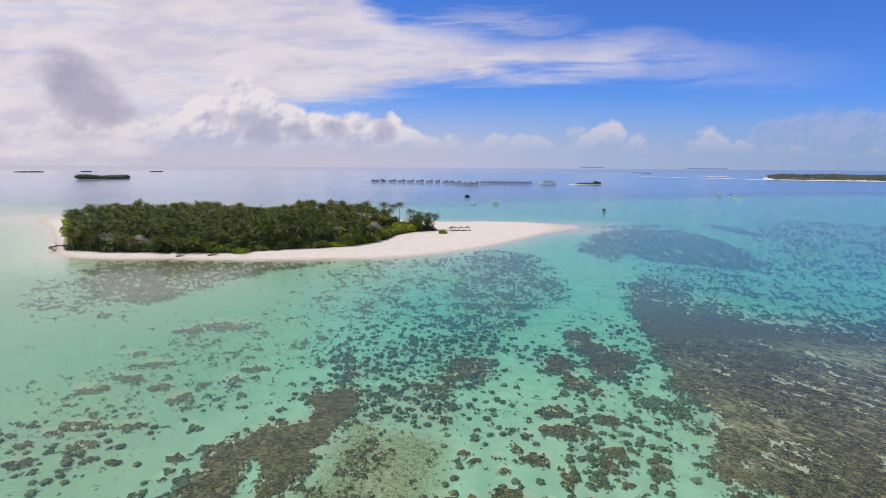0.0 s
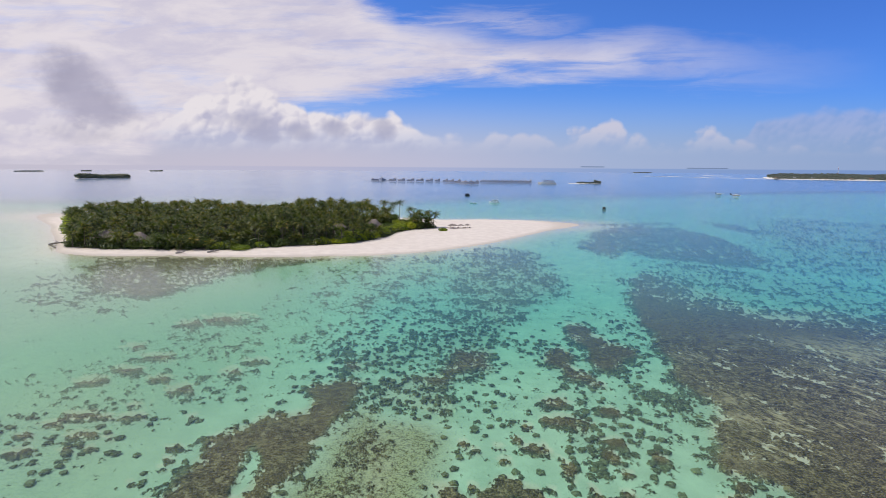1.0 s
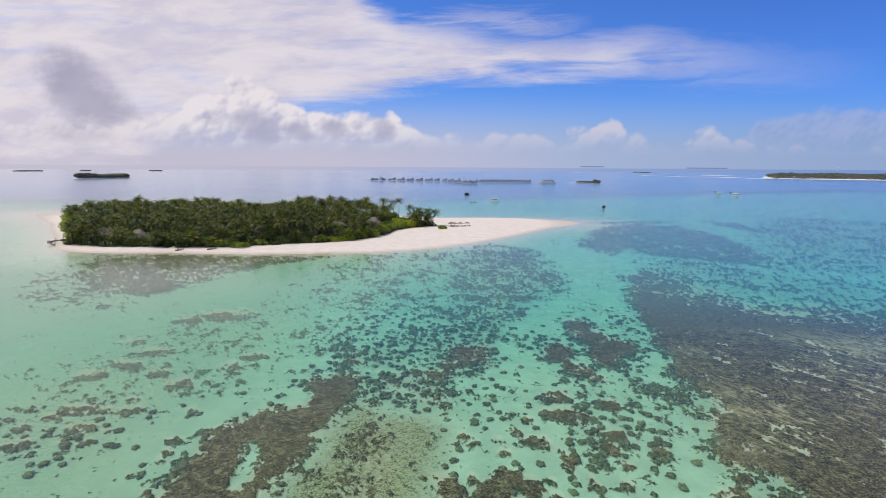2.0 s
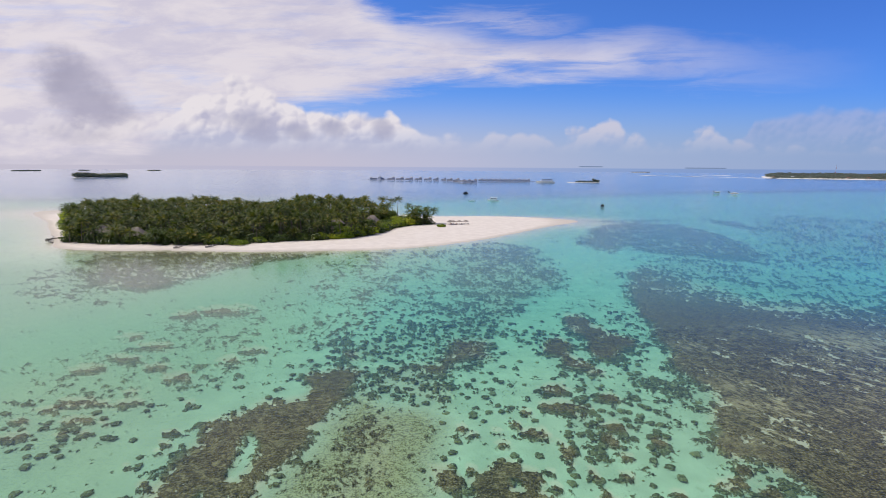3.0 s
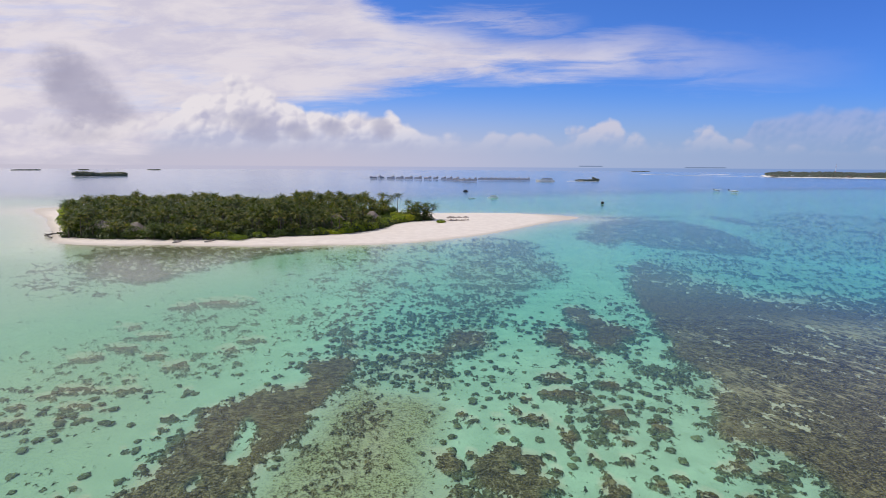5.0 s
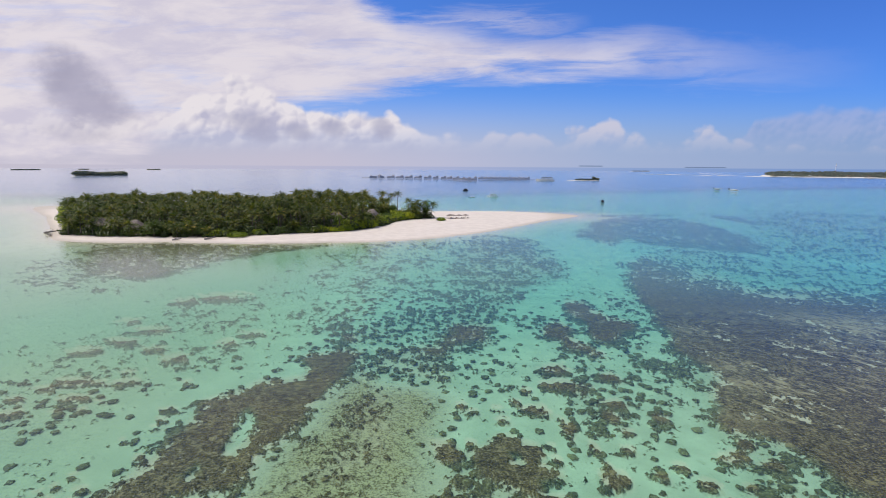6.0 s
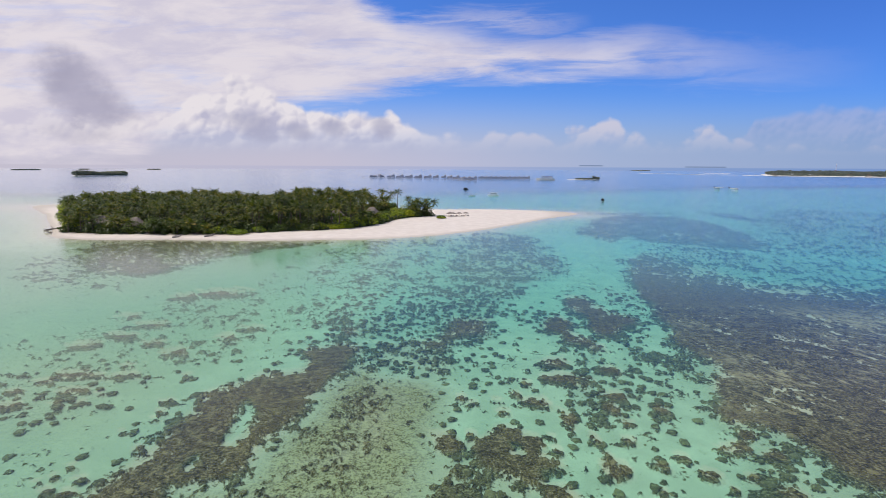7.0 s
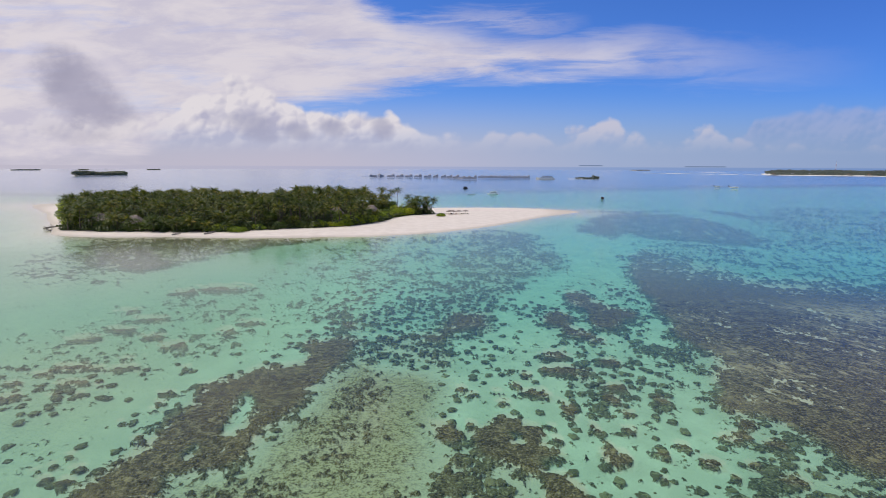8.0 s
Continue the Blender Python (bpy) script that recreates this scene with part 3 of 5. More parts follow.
# ---------------------------------------------------------------- ground and water
HALF = radians(47)
gx, gy = fan(900, 70, 500, HALF, 34.0, 4960.0)
shore = within(SHORE, gx, gy) + (fbm(gx, gy, 9, 3) - 0.5) * 3.0
cover = reef_cover(gx, gy)
along, across = 0.42 * gx - 0.91 * gy, 0.91 * gx + 0.42 * gy  # the swell combs the outer flat into ridges
ridges = fbm(along / 4.5, across, 1.7, 4, 0.6) - 0.5
outer = ease(within(OUTER, gx, gy), -2, 10) * ease(gy, 60, 74) * ease(-gy, -132, -108)
reef_at = reef_level(gx, gy, cover - outer * np.clip(ridges - 0.04, 0, 1) * 2.2)
reef_at = np.where(shore > -4, -0.4, reef_at)
deep = water_depth(gx, gy, shore)
gz = np.where(shore > 0, 1.7 * (1 - np.exp(-np.maximum(shore, 0) / 13)) * (0.16 + 0.84 * tip(gx, gy)), -deep)
gz = gz + np.where(shore > 0, (fbm(gx, gy, 7, 3) - 0.5) * 0.10 * ease(shore, 2, 8), 0)
gz = gz + ease(reef_at, -0.02, 0.12) * np.minimum(0.5, deep * 0.45) * (shore <= -4)
ground_mesh = sheet("ground", gx, gy, gz)
field(ground_mesh, "reef", reef_at)
field(ground_mesh, "outer", outer)
field(ground_mesh, "weed_sheen", weed_and_sheen(gx, gy))  # weeds, not coral, in the lee; sky sheen painted on the reef farther out
field(ground_mesh, "rubble", np.maximum(ease(within(OLIVE, gx, gy), -3, 4), np.maximum(0.30 * ease(cover, 0.2, 0.5), 0.45 * ease(-gx, 20, 60) * ease(-shore, 8, 50))))
woods = within(WOODS, gx, gy)
field(ground_mesh, "woods", ease(woods, -1, 5))
ground_mesh.materials.append(ground_material())
ground = tagged(new("ground", ground_mesh), "white coral sand island rising from a shallow reef seabed", "ground", kind="structure")

sx, sy = fan(300, 60, 300, HALF, 34.0, 4960.0)
sea_mesh = sheet("water", sx, sy, np.zeros(sx.shape))
field(sea_mesh, "depth", water_depth(sx, sy, within(SHORE, sx, sy)) * (1 - 0.55 * ease(reef_cover(sx, sy), 0.4, 0.9) * ease(-sy, -330, -120)) * (1 - 0.36 * ease(within(OLIVE, sx, sy), -6, 6)))
field(sea_mesh, "chop", (0.15 + 0.85 * ease(np.hypot(sx, sy), 110, 420)) * (1 - 0.65 * ease(-sx, -160, 120)))
sea_mesh.materials.append(water_material())
tagged(new("water", sea_mesh), "clear turquoise lagoon water, rippled, over sand and reef", "sea", kind="structure")

# ---------------------------------------------------------------- helpers for things
def simple(name, colour, other=None, scale=3.0, rough=0.7, metal=0.0, bump=0.01, spec=0.4, vary=0.0):
    """A material with grain and patches between two colours; vary: difference from piece to piece."""
    m, n = material(name)
    co = place(n)
    big, small = n.noise(co, scale, 4.0, 0.6), n.noise(co, scale * 7, 4.0, 0.65)
    other = other or tuple(c * 0.72 for c in colour)
    col = n.mix(n.step(n.math("ADD", n.math("MULTIPLY", big, 0.6), n.math("MULTIPLY", small, 0.4)), 0.35, 0.65), colour, other)
    if vary:
        info = n.add("ShaderNodeObjectInfo")
        col = n.mix(1.0, col, n.ramp(info.outputs["Random"], [(0.0, 1 - vary), (1.0, 1 + vary)]), "MULTIPLY")
    surface(n, col, n.step(small, 0.3, 0.7, max(rough - 0.1, 0.05), min(rough + 0.1, 1.0)), metal, small, bump, spec)
    return m


def leaf_material(name, dark, light, dry, share=0.30, by_leaf=True):
    """Leaves: colour varies from leaf to leaf and plant to plant, some light comes through."""
    m, n = material(name)
    geo = n.add("ShaderNodeNewGeometry")
    info = n.add("ShaderNodeObjectInfo")
    one, plant = geo.outputs["Random Per Island"], info.outputs["Random"]
    if not by_leaf:
        one = n.step(n.noise(place(n), 0.7, 2.0, 0.5), 0.38, 0.68)
    col = n.mix(one, dark, light)
    col = n.mix(n.math("MULTIPLY", n.step(one, 0.90, 0.97), 0.8), col, dry)
    col = n.mix(1.0, col, n.ramp(plant, [(0.0, (0.72, 0.78, 0.8)), (0.5, (1.0, 1.0, 1.0)), (1.0, (1.32, 1.18, 0.9))]), "MULTIPLY")
    grain = n.noise(place(n), 9.0, 3.0, 0.6)
    col = n.mix(n.step(grain, 0.4, 0.7, 0.0, 0.35), col, light)
    stand = n.noise(n.add("ShaderNodeNewGeometry").outputs["Position"], 0.11, 3.0, 0.6)  # from tree to tree
    col = n.mix(1.0, col, n.ramp(stand, [(0.32, (0.62, 0.72, 0.75)), (0.5, (1.0, 1.0, 1.0)), (0.68, (1.45, 1.25, 0.95))]), "MULTIPLY")
    p = n.add("ShaderNodeBsdfPrincipled")
    n.put(p.inputs["Base Color"], col)
    p.inputs["Roughness"].default_value = 0.45
    p.inputs["Specular IOR Level"].default_value = 0.3
    tr = n.add("ShaderNodeBsdfTranslucent")
    n.put(tr.inputs[0], n.mix(1.0, col, (1.2, 1.3, 0.5), "MULTIPLY"))
    mx = n.add("ShaderNodeMixShader")
    mx.inputs[0].default_value = share
    n.put(mx.inputs[1], p.outputs[0]), n.put(mx.inputs[2], tr.outputs[0])
    n.put(n.add("ShaderNodeOutputMaterial").inputs[0], mx.outputs[0])
    return m


M = {
    "palm": leaf_material("palm_leaf", (0.028, 0.050, 0.010), (0.155, 0.175, 0.030), (0.30, 0.22, 0.075), 0.36, False),
    "broad": leaf_material("broad_leaf", (0.058, 0.10, 0.014), (0.15, 0.20, 0.028), (0.18, 0.18, 0.03)),
    "shrub": leaf_material("beach_shrub_leaf", (0.175, 0.245, 0.014), (0.34, 0.405, 0.032), (0.42, 0.40, 0.06), 0.4),
    # undergrowth leaves, with the gloom under the palms put into their colour
    "shade": leaf_material("shade_darkened_leaf", (0.026, 0.048, 0.010), (0.075, 0.105, 0.020), (0.11, 0.11, 0.03), 0.15),
    # leaves of the far islands: distance haze painted in as pale grey-green
    "far": leaf_material("hazed_leaf", (0.125, 0.15, 0.135), (0.18, 0.20, 0.17), (0.19, 0.18, 0.15), 0.2),
    "bark": simple("palm_bark", (0.13, 0.105, 0.078), (0.075, 0.06, 0.044), 2.0, 0.9, bump=0.03, vary=0.2),
    "thatch": simple("weathered_thatch", (0.30, 0.245, 0.195), (0.19, 0.155, 0.125), 1.2, 0.95, bump=0.06, vary=0.15),
    # the water villas' weathered thatch and timber, paled further with painted distance haze
    "hazed_thatch": simple("haze_grey_thatch", (0.31, 0.285, 0.29), (0.22, 0.205, 0.215), 0.5, 0.95, bump=0.06, vary=0.15),
    "hazed_timber": simple("haze_silvered_timber", (0.46, 0.45, 0.48), (0.36, 0.355, 0.38), 0.5, 0.85, vary=0.12),
    "timber": simple("sea_worn_timber", (0.20, 0.15, 0.11), (0.12, 0.09, 0.07), 1.0, 0.85, vary=0.15),
    "plaster": simple("cream_plaster", (0.62, 0.55, 0.45), (0.52, 0.45, 0.36), 0.6, 0.85),
    "white": simple("white_gelcoat", (0.80, 0.81, 0.82), (0.70, 0.71, 0.72), 0.4, 0.3, bump=0.002),
    "cream": simple("cream_hull", (0.72, 0.66, 0.54), (0.62, 0.55, 0.43), 0.3, 0.4, bump=0.003),
    "navy": simple("navy_paint", (0.025, 0.04, 0.12), (0.03, 0.05, 0.10), 0.6, 0.3, bump=0.002),
    "red": simple("red_paint", (0.50, 0.045, 0.03), (0.40, 0.05, 0.04), 0.6, 0.4, bump=0.002),
    "glass": simple("dark_window_glass", (0.02, 0.03, 0.045), (0.03, 0.045, 0.06), 0.5, 0.08, bump=0.0, spec=0.8),
    "metal": simple("galvanised_steel", (0.45, 0.46, 0.48), (0.36, 0.37, 0.38), 1.0, 0.4, 0.8),
    "dark": simple("dark_tarred_timber", (0.045, 0.04, 0.038), (0.03, 0.028, 0.03), 0.9, 0.8),
    "drift": simple("grey_driftwood", (0.27, 0.245, 0.215), (0.17, 0.15, 0.13), 2.0, 0.9, bump=0.03),
    "cushion": simple("rust_red_cushion", (0.36, 0.10, 0.055), (0.28, 0.08, 0.05), 1.5, 0.9),
    "sand": simple("bank_sand", (0.80, 0.75, 0.66), (0.70, 0.65, 0.56), 0.05, 0.95, bump=0.05),
    "roof_red": simple("red_brown_roof", (0.30, 0.13, 0.09), (0.22, 0.10, 0.07), 0.4, 0.8, vary=0.2),
}


def part(name, bm, mat, parent=None, label=""):
    me = bpy.data.meshes.new(name)
    bm.normal_update()
    bm.to_mesh(me)
    bm.free()
    me.materials.append(M[mat])
    ob = new(name, me)
    ob.parent = parent
    return tagged(ob, label)


def raw(name, verts, faces, mat, parent=None, smooth=False):
    me = bpy.data.meshes.new(name)
    me.from_pydata([tuple(v) for v in verts], [], [tuple(f) for f in faces])
    me.materials.append(M[mat])
    if smooth:
        me.polygons.foreach_set("use_smooth", [True] * len(me.polygons))
    me.update()
    ob = new(name, me)
    ob.parent = parent
    return ob


def thing(name, label, category, group=""):
    return tagged(new(name), label, category, group)


BEACH = {}


def heights(points):
    """Works out the ground's height under many points at once, for ground_z."""
    p = np.array(points, float)
    s = within(SHORE, p[:, 0], p[:, 1])
    BEACH.update(zip(map(tuple, p.tolist()), np.where(s > 0, 1.7 * (1 - np.exp(-np.maximum(s, 0) / 13)), 0.0).tolist()))


def ground_z(x, y):
    key = (float(x), float(y))
    if key not in BEACH:
        heights([key])
    return BEACH[key]


def box(bm, size, at=(0, 0, 0), turn=0.0, taper=1.0, bevel=0.0):
    r = bmesh.ops.create_cube(bm, size=1.0)["verts"]
    for v in r:
        k = taper if v.co.z > 0 else 1.0
        v.co = Vector((v.co.x * size[0] * k, v.co.y * size[1] * k, v.co.z * size[2]))
    if bevel:
        es = list({e for v in r for e in v.link_edges})
        r = list({v for f in bmesh.ops.bevel(bm, geom=es, offset=bevel, segments=2, affect="EDGES")["faces"] for v in f.verts} | {v for v in r if v.is_valid})
    bmesh.ops.transform(bm, matrix=pose(*at, 0, 0, turn), verts=r)
    return bm


def tube(bm, path, radii, sides=7, cap=True):
    """A round, tapering limb along a path."""
    rings = []
    for i, p in enumerate(path):
        p = Vector(p)
        d = (Vector(path[min(i + 1, len(path) - 1)]) - Vector(path[max(i - 1, 0)])).normalized()
        a = d.orthogonal().normalized()
        b = d.cross(a)
        rings.append([bm.verts.new(p + radii[i] * (math.cos(2 * math.pi * k / sides) * a + math.sin(2 * math.pi * k / sides) * b)) for k in range(sides)])
    for r, q in zip(rings, rings[1:]):
        for k in range(sides):
            bm.faces.new((r[k], r[(k + 1) % sides], q[(k + 1) % sides], q[k]))
    if cap:
        bm.faces.new(rings[0][::-1]), bm.faces.new(rings[-1])
    return bm


def loft(bm, rings, close=True):
    rows = [[bm.verts.new(p) for p in r] for r in rings]
    k = len(rows[0])
    for r, q in zip(rows, rows[1:]):
        for i in range(k):
            bm.faces.new((r[i], r[(i + 1) % k], q[(i + 1) % k], q[i]))
    if close:
        bm.faces.new(rows[0][::-1]), bm.faces.new(rows[-1])
    return bm


# ---------------------------------------------------------------- palms
def crown_arrays(rng, fronds=21, pairs=9, length=4.3):
    """A crown of arching fronds, each a rib with two rows of hanging leaflets."""
    verts, faces = [], []

    def quad(a, b, c, d):
        i = len(verts)
        verts.extend((a, b, c, d))
        faces.append((i, i + 1, i + 2, i + 3))
    up = Vector((0, 0, 1))
    for k in range(fronds):
        az = k * 2.39996 + rng.uniform(-0.2, 0.2)
        lift = radians(78 - 105 * (k / fronds) ** 0.85 + rng.uniform(-8, 8))
        size = length * rng.uniform(0.82, 1.08) * (0.72 if k < 4 else 1.0)
        out = Vector((math.cos(az), math.sin(az), 0))
        side = out.cross(up)
        p, ang, pts = Vector((0, 0, 0)), lift, []
        droop = radians(rng.uniform(58, 88)) * (0.75 if k < 5 else 1.0)
        for s in range(pairs + 1):
            pts.append(p.copy())
            p = p + (out * math.cos(ang) + up * math.sin(ang)) * (size / pairs)
            ang -= droop / pairs * (0.4 + 1.2 * s / pairs)
        for s in range(pairs):
            a, b = pts[s], pts[s + 1]
            t = (s + 0.5) / pairs
            quad(a - side * 0.04, a + side * 0.04, b + side * 0.03, b - side * 0.03)
            if s == 0:
                continue
            long = 1.15 * math.sin(math.pi * min(1, 0.16 + 0.80 * t)) ** 0.7 * size / 4.3
            along = (b - a).normalized()
            for w in (-1, 1):
                hang = rng.uniform(0.38, 0.62)
                tip = (side * w * math.cos(hang) - up * math.sin(hang) + along * 0.45).normalized() * long * rng.uniform(0.8, 1.1)
                root = a.lerp(b, rng.uniform(0.1, 0.5))
                wide = along * (size / pairs) * 0.36
                quad(root - wide, root + wide, root + tip + wide * 0.35, root + tip - wide * 0.35)
    return np.array([tuple(v) for v in verts]), np.array(faces)


def trunk_bm(rng, height, bend):
    bm = bmesh.new()
    path, radii = [], []
    for i in range(8):
        t = i / 7
        path.append((bend * t * t, 0.12 * math.sin(3 * t + bend), height * t))
        radii.append(0.26 * (1 - t) ** 3 + 0.15 - 0.03 * t + (0.012 if i % 2 else 0))
    return tube(bm, path, radii, 7)


rng = random.Random(11)
PALMS = []  # crown arrays, trunk length, bend
for k, (h, bend) in enumerate(((3.2, 0.3), (5.0, 0.9), (6.8, 0.5), (8.6, 1.4), (10.4, 0.6), (12.2, 1.6), (14.0, 0.4))):
    PALMS.append((crown_arrays(rng, 20 + k % 3, 9, 5.0 + 0.35 * (k % 3)), h, bend))


def palm(kind, x, y, z, scale, turn, label, group="palms of the island"):
    (verts, faces), h, bend = PALMS[kind]
    ob = thing("coconut_palm", label, "palm tree", group)
    part("trunk", trunk_bm(rng, h, bend), "bark", ob)
    leaves = raw("crown", verts + np.array([bend, 0.12 * math.sin(3 + bend), h]), faces, "palm", ob)
    bm = bmesh.new()
    for i in range(5):
        a = i * 1.3
        bmesh.ops.create_icosphere(bm, subdivisions=1, radius=0.17, matrix=pose(bend + 0.28 * math.cos(a), 0.28 * math.sin(a), h - 0.25 - 0.06 * (i % 2)))
    part("coconut_cluster", bm, "palm", ob)
    ob.matrix_basis = pose(x, y, z, 0, 0, turn) @ Matrix.Scale(scale, 4)
    return ob


def scatter(count, gap, low, high, test, seed):
    """Points at least a gap apart, where test allows."""
    r = np.random.RandomState(seed)
    kept, cells = [], {}
    pts = np.stack([r.uniform(low[0], high[0], count), r.uniform(low[1], high[1], count)], -1)
    pts = pts[test(pts[:, 0], pts[:, 1])]
    for p in pts:
        c = (int(p[0] // gap), int(p[1] // gap))
        near = [q for i in (-1, 0, 1) for j in (-1, 0, 1) for q in cells.get((c[0] + i, c[1] + j), ())]
        if all((q[0] - p[0]) ** 2 + (q[1] - p[1]) ** 2 > gap * gap for q in near):
            kept.append(p)
            cells.setdefault(c, []).append(p)
    return np.array(kept)


VILLA_AT = [(-184, 266, 12), (-160, 256, -8), (-66, 309, 15), (-46, 325, -10)]


def clear_of_villas(x, y):
    ok = np.ones(x.shape, bool)
    for vx, vy, _ in VILLA_AT:
        ok &= (np.hypot(x - vx, y - vy) > 5.5) & ~((np.abs(x - vx * (1 + (y - vy) / vy)) < 6.0) & (y < vy) & (y > vy - (11 if vx < -100 else 34)))
    return ok


spots = scatter(30000, 6.0, (-275, 240), (0, 425), lambda x, y: (within(WOODS, x, y) > np.where((y < 300) & (x > -104), 4.5, 2.0)) & clear_of_villas(x, y) & ~((x > -40) & (y > 296)), 3)
edge_of = within(WOODS, spots[:, 0], spots[:, 1])
heights(spots)
order = np.argsort(spots[:, 1] + 0.18 * spots[:, 0])  # the belt along the open beach comes first
spots, edge_of = spots[order], edge_of[order]
masters, rest = {}, []
pr = random.Random(4)
for i, (x, y) in enumerate(spots):
    turn = pr.uniform(0, 360)
    # the canopy rises from the beach and towards its middle
    goal = (7.0 if x < -180 else 4.0) + 8.6 * (1 - math.exp(-edge_of[i] / 12)) + pr.gauss(0, 1.5) + 2.2 * math.exp(-((x + 75) / 45) ** 2)
    goal = min(goal, 11.6 if x < -110 else 14) + pr.uniform(-0.8, 0.8) + (2.2 if pr.random() < 0.10 else 0) + (0.9 if x > -115 else 0)
    if pr.random() < 0.38:
        goal *= pr.uniform(0.45, 0.75)  # the lower storey
    kind = min(range(7), key=lambda k: abs(PALMS[k][1] + 1.6 - goal))
    scale = pr.uniform(0.88, 1.10)
    z = ground_z(x, y) - 0.1
    if i < 285:
        if kind not in masters:
            masters[kind] = palm(kind, x, y, z, scale, turn, "coconut palm with arching green fronds in a dense grove")
        else:
            copy_thing(masters[kind], pose(x, y, z, 0, 0, turn) @ Matrix.Scale(scale, 4))
    else:
        rest.append((kind, x, y, z, scale, turn))


def joined_palms(name, rows, label):
    verts, faces, tv, tf, n, tn = [], [], [], [], 0, 0
    cut = []
    for (v, f), h, bend in PALMS:
        bm = trunk_bm(rng, h, bend)
        bm.verts.index_update()
        cut.append((np.array([tuple(q.co) for q in bm.verts]), [tuple(q.index for q in g.verts) for g in bm.faces]))
        bm.free()
    for kind, x, y, z, scale, turn in rows:
        (v, f), h, bend = PALMS[kind]
        rot = np.array(pose(0, 0, 0, 0, 0, turn).to_3x3()) * scale
        verts.append((v + np.array([bend, 0.12 * math.sin(3 + bend), h])) @ rot.T + np.array([x, y, z]))
        faces.append(f + n)
        n += len(v)
        cv, cf = cut[kind]
        tv.append(cv @ rot.T + np.array([x, y, z]))
        tf.extend(tuple(k + tn for k in g) for g in cf)
        tn += len(cv)
    ob = raw(name, np.concatenate(verts), np.concatenate(faces), "palm")
    raw("trunks", np.concatenate(tv), tf, "bark", ob)
    tagged(ob, label, "palm grove", kind="stuff")


joined_palms("palm_grove", rest, "dense grove of coconut palms covering the island's middle")

# palms that stand free at the end of the grove
for kind, x, y, scale, turn in ((6, -34, 380, 0.98, 40), (6, -38, 379, 0.90, 200), (4, -25, 376, 0.88, 170), (3, -12, 333, 1.12, -10), (3, -7, 334, 1.05, 10),
                                (2, -14, 330, 1.15, 150), (1, -18, 328, 1.15, 80), (4, -17, 342, 0.95, 300), (1, -22, 334, 1.15, 20), (2, -19, 338, 1.15, 200), (0, -11, 330, 1.2, 100), (1, -9, 332, 1.15, 240), (0, -16, 326, 1.1, 320)):
    palm(kind, x, y, ground_z(x, y) - 0.1, scale, turn, "slender coconut palm standing free on pale sand", "palms at the sand spit")


# ---------------------------------------------------------------- shrubs and broad-leaved trees
def leaf_cloud(r, rx, ry, rz, leaves, size, lumps, floor=0.0):
    """Many small leaves on the skin of a lumpy mound."""
    bumps = [Vector((r.gauss(0, 1), r.gauss(0, 1), abs(r.gauss(0, 1)))).normalized() for _ in range(lumps)]
    verts, faces = [], []
    for _ in range(leaves):
        d = Vector((r.gauss(0, 1), r.gauss(0, 1), r.gauss(0.25, 0.8))).normalized()
        swell = max(b.dot(d) for b in bumps)
        k = (0.70 + 0.34 * max(0, swell) ** 6) * r.uniform(0.82, 1.05) ** (1 if r.random() < 0.7 else 3)
        p = Vector((d.x * rx * k, d.y * ry * k, max(floor, d.z * rz * k)))
        nrm = (d + Vector((r.uniform(-0.7, 0.7), r.uniform(-0.7, 0.7), r.uniform(-0.2, 0.9)))).normalized()
        a = nrm.orthogonal().normalized()
        a = (Matrix.Rotation(r.uniform(0, 6.28), 3, nrm) @ a) * size * r.uniform(0.7, 1.3)
        b = nrm.cross(a) * 0.55
        i = len(verts)
        verts.extend((p - a, p - b * 0.9 + nrm * size * 0.12, p + a, p + b * 0.9 + nrm * size * 0.12))
        faces.append((i, i + 1, i + 2, i + 3))
    return np.array([tuple(v) for v in verts]), np.array(faces)


def shrub(r, x, y, rx, ry, h, leaf, label, group="shrubs along the beach", leaves=1300, size=0.36):
    z = ground_z(x, y)
    ob = thing("beach_shrub", label, "shrub", group)
    v, f = leaf_cloud(r, rx * 1.15, ry * 1.1, h * 0.92, leaves, size, 9)
    raw("foliage", v + np.array([0, 0, h * 0.22]), f, leaf, ob)
    bm = bmesh.new()
    for k in range(7):
        a, q = r.uniform(0, 6.28), r.uniform(0.3, 0.7)
        tube(bm, [(0.2 * math.cos(a), 0.2 * math.sin(a), -0.1), (rx * q * 0.5 * math.cos(a), ry * q * 0.5 * math.sin(a), h * 0.35), (rx * q * math.cos(a), ry * q * math.sin(a), h * 0.72)], (0.08, 0.06, 0.03), 5)
    part("stems", bm, "bark", ob)
    ob.location = (x, y, z)
    return ob


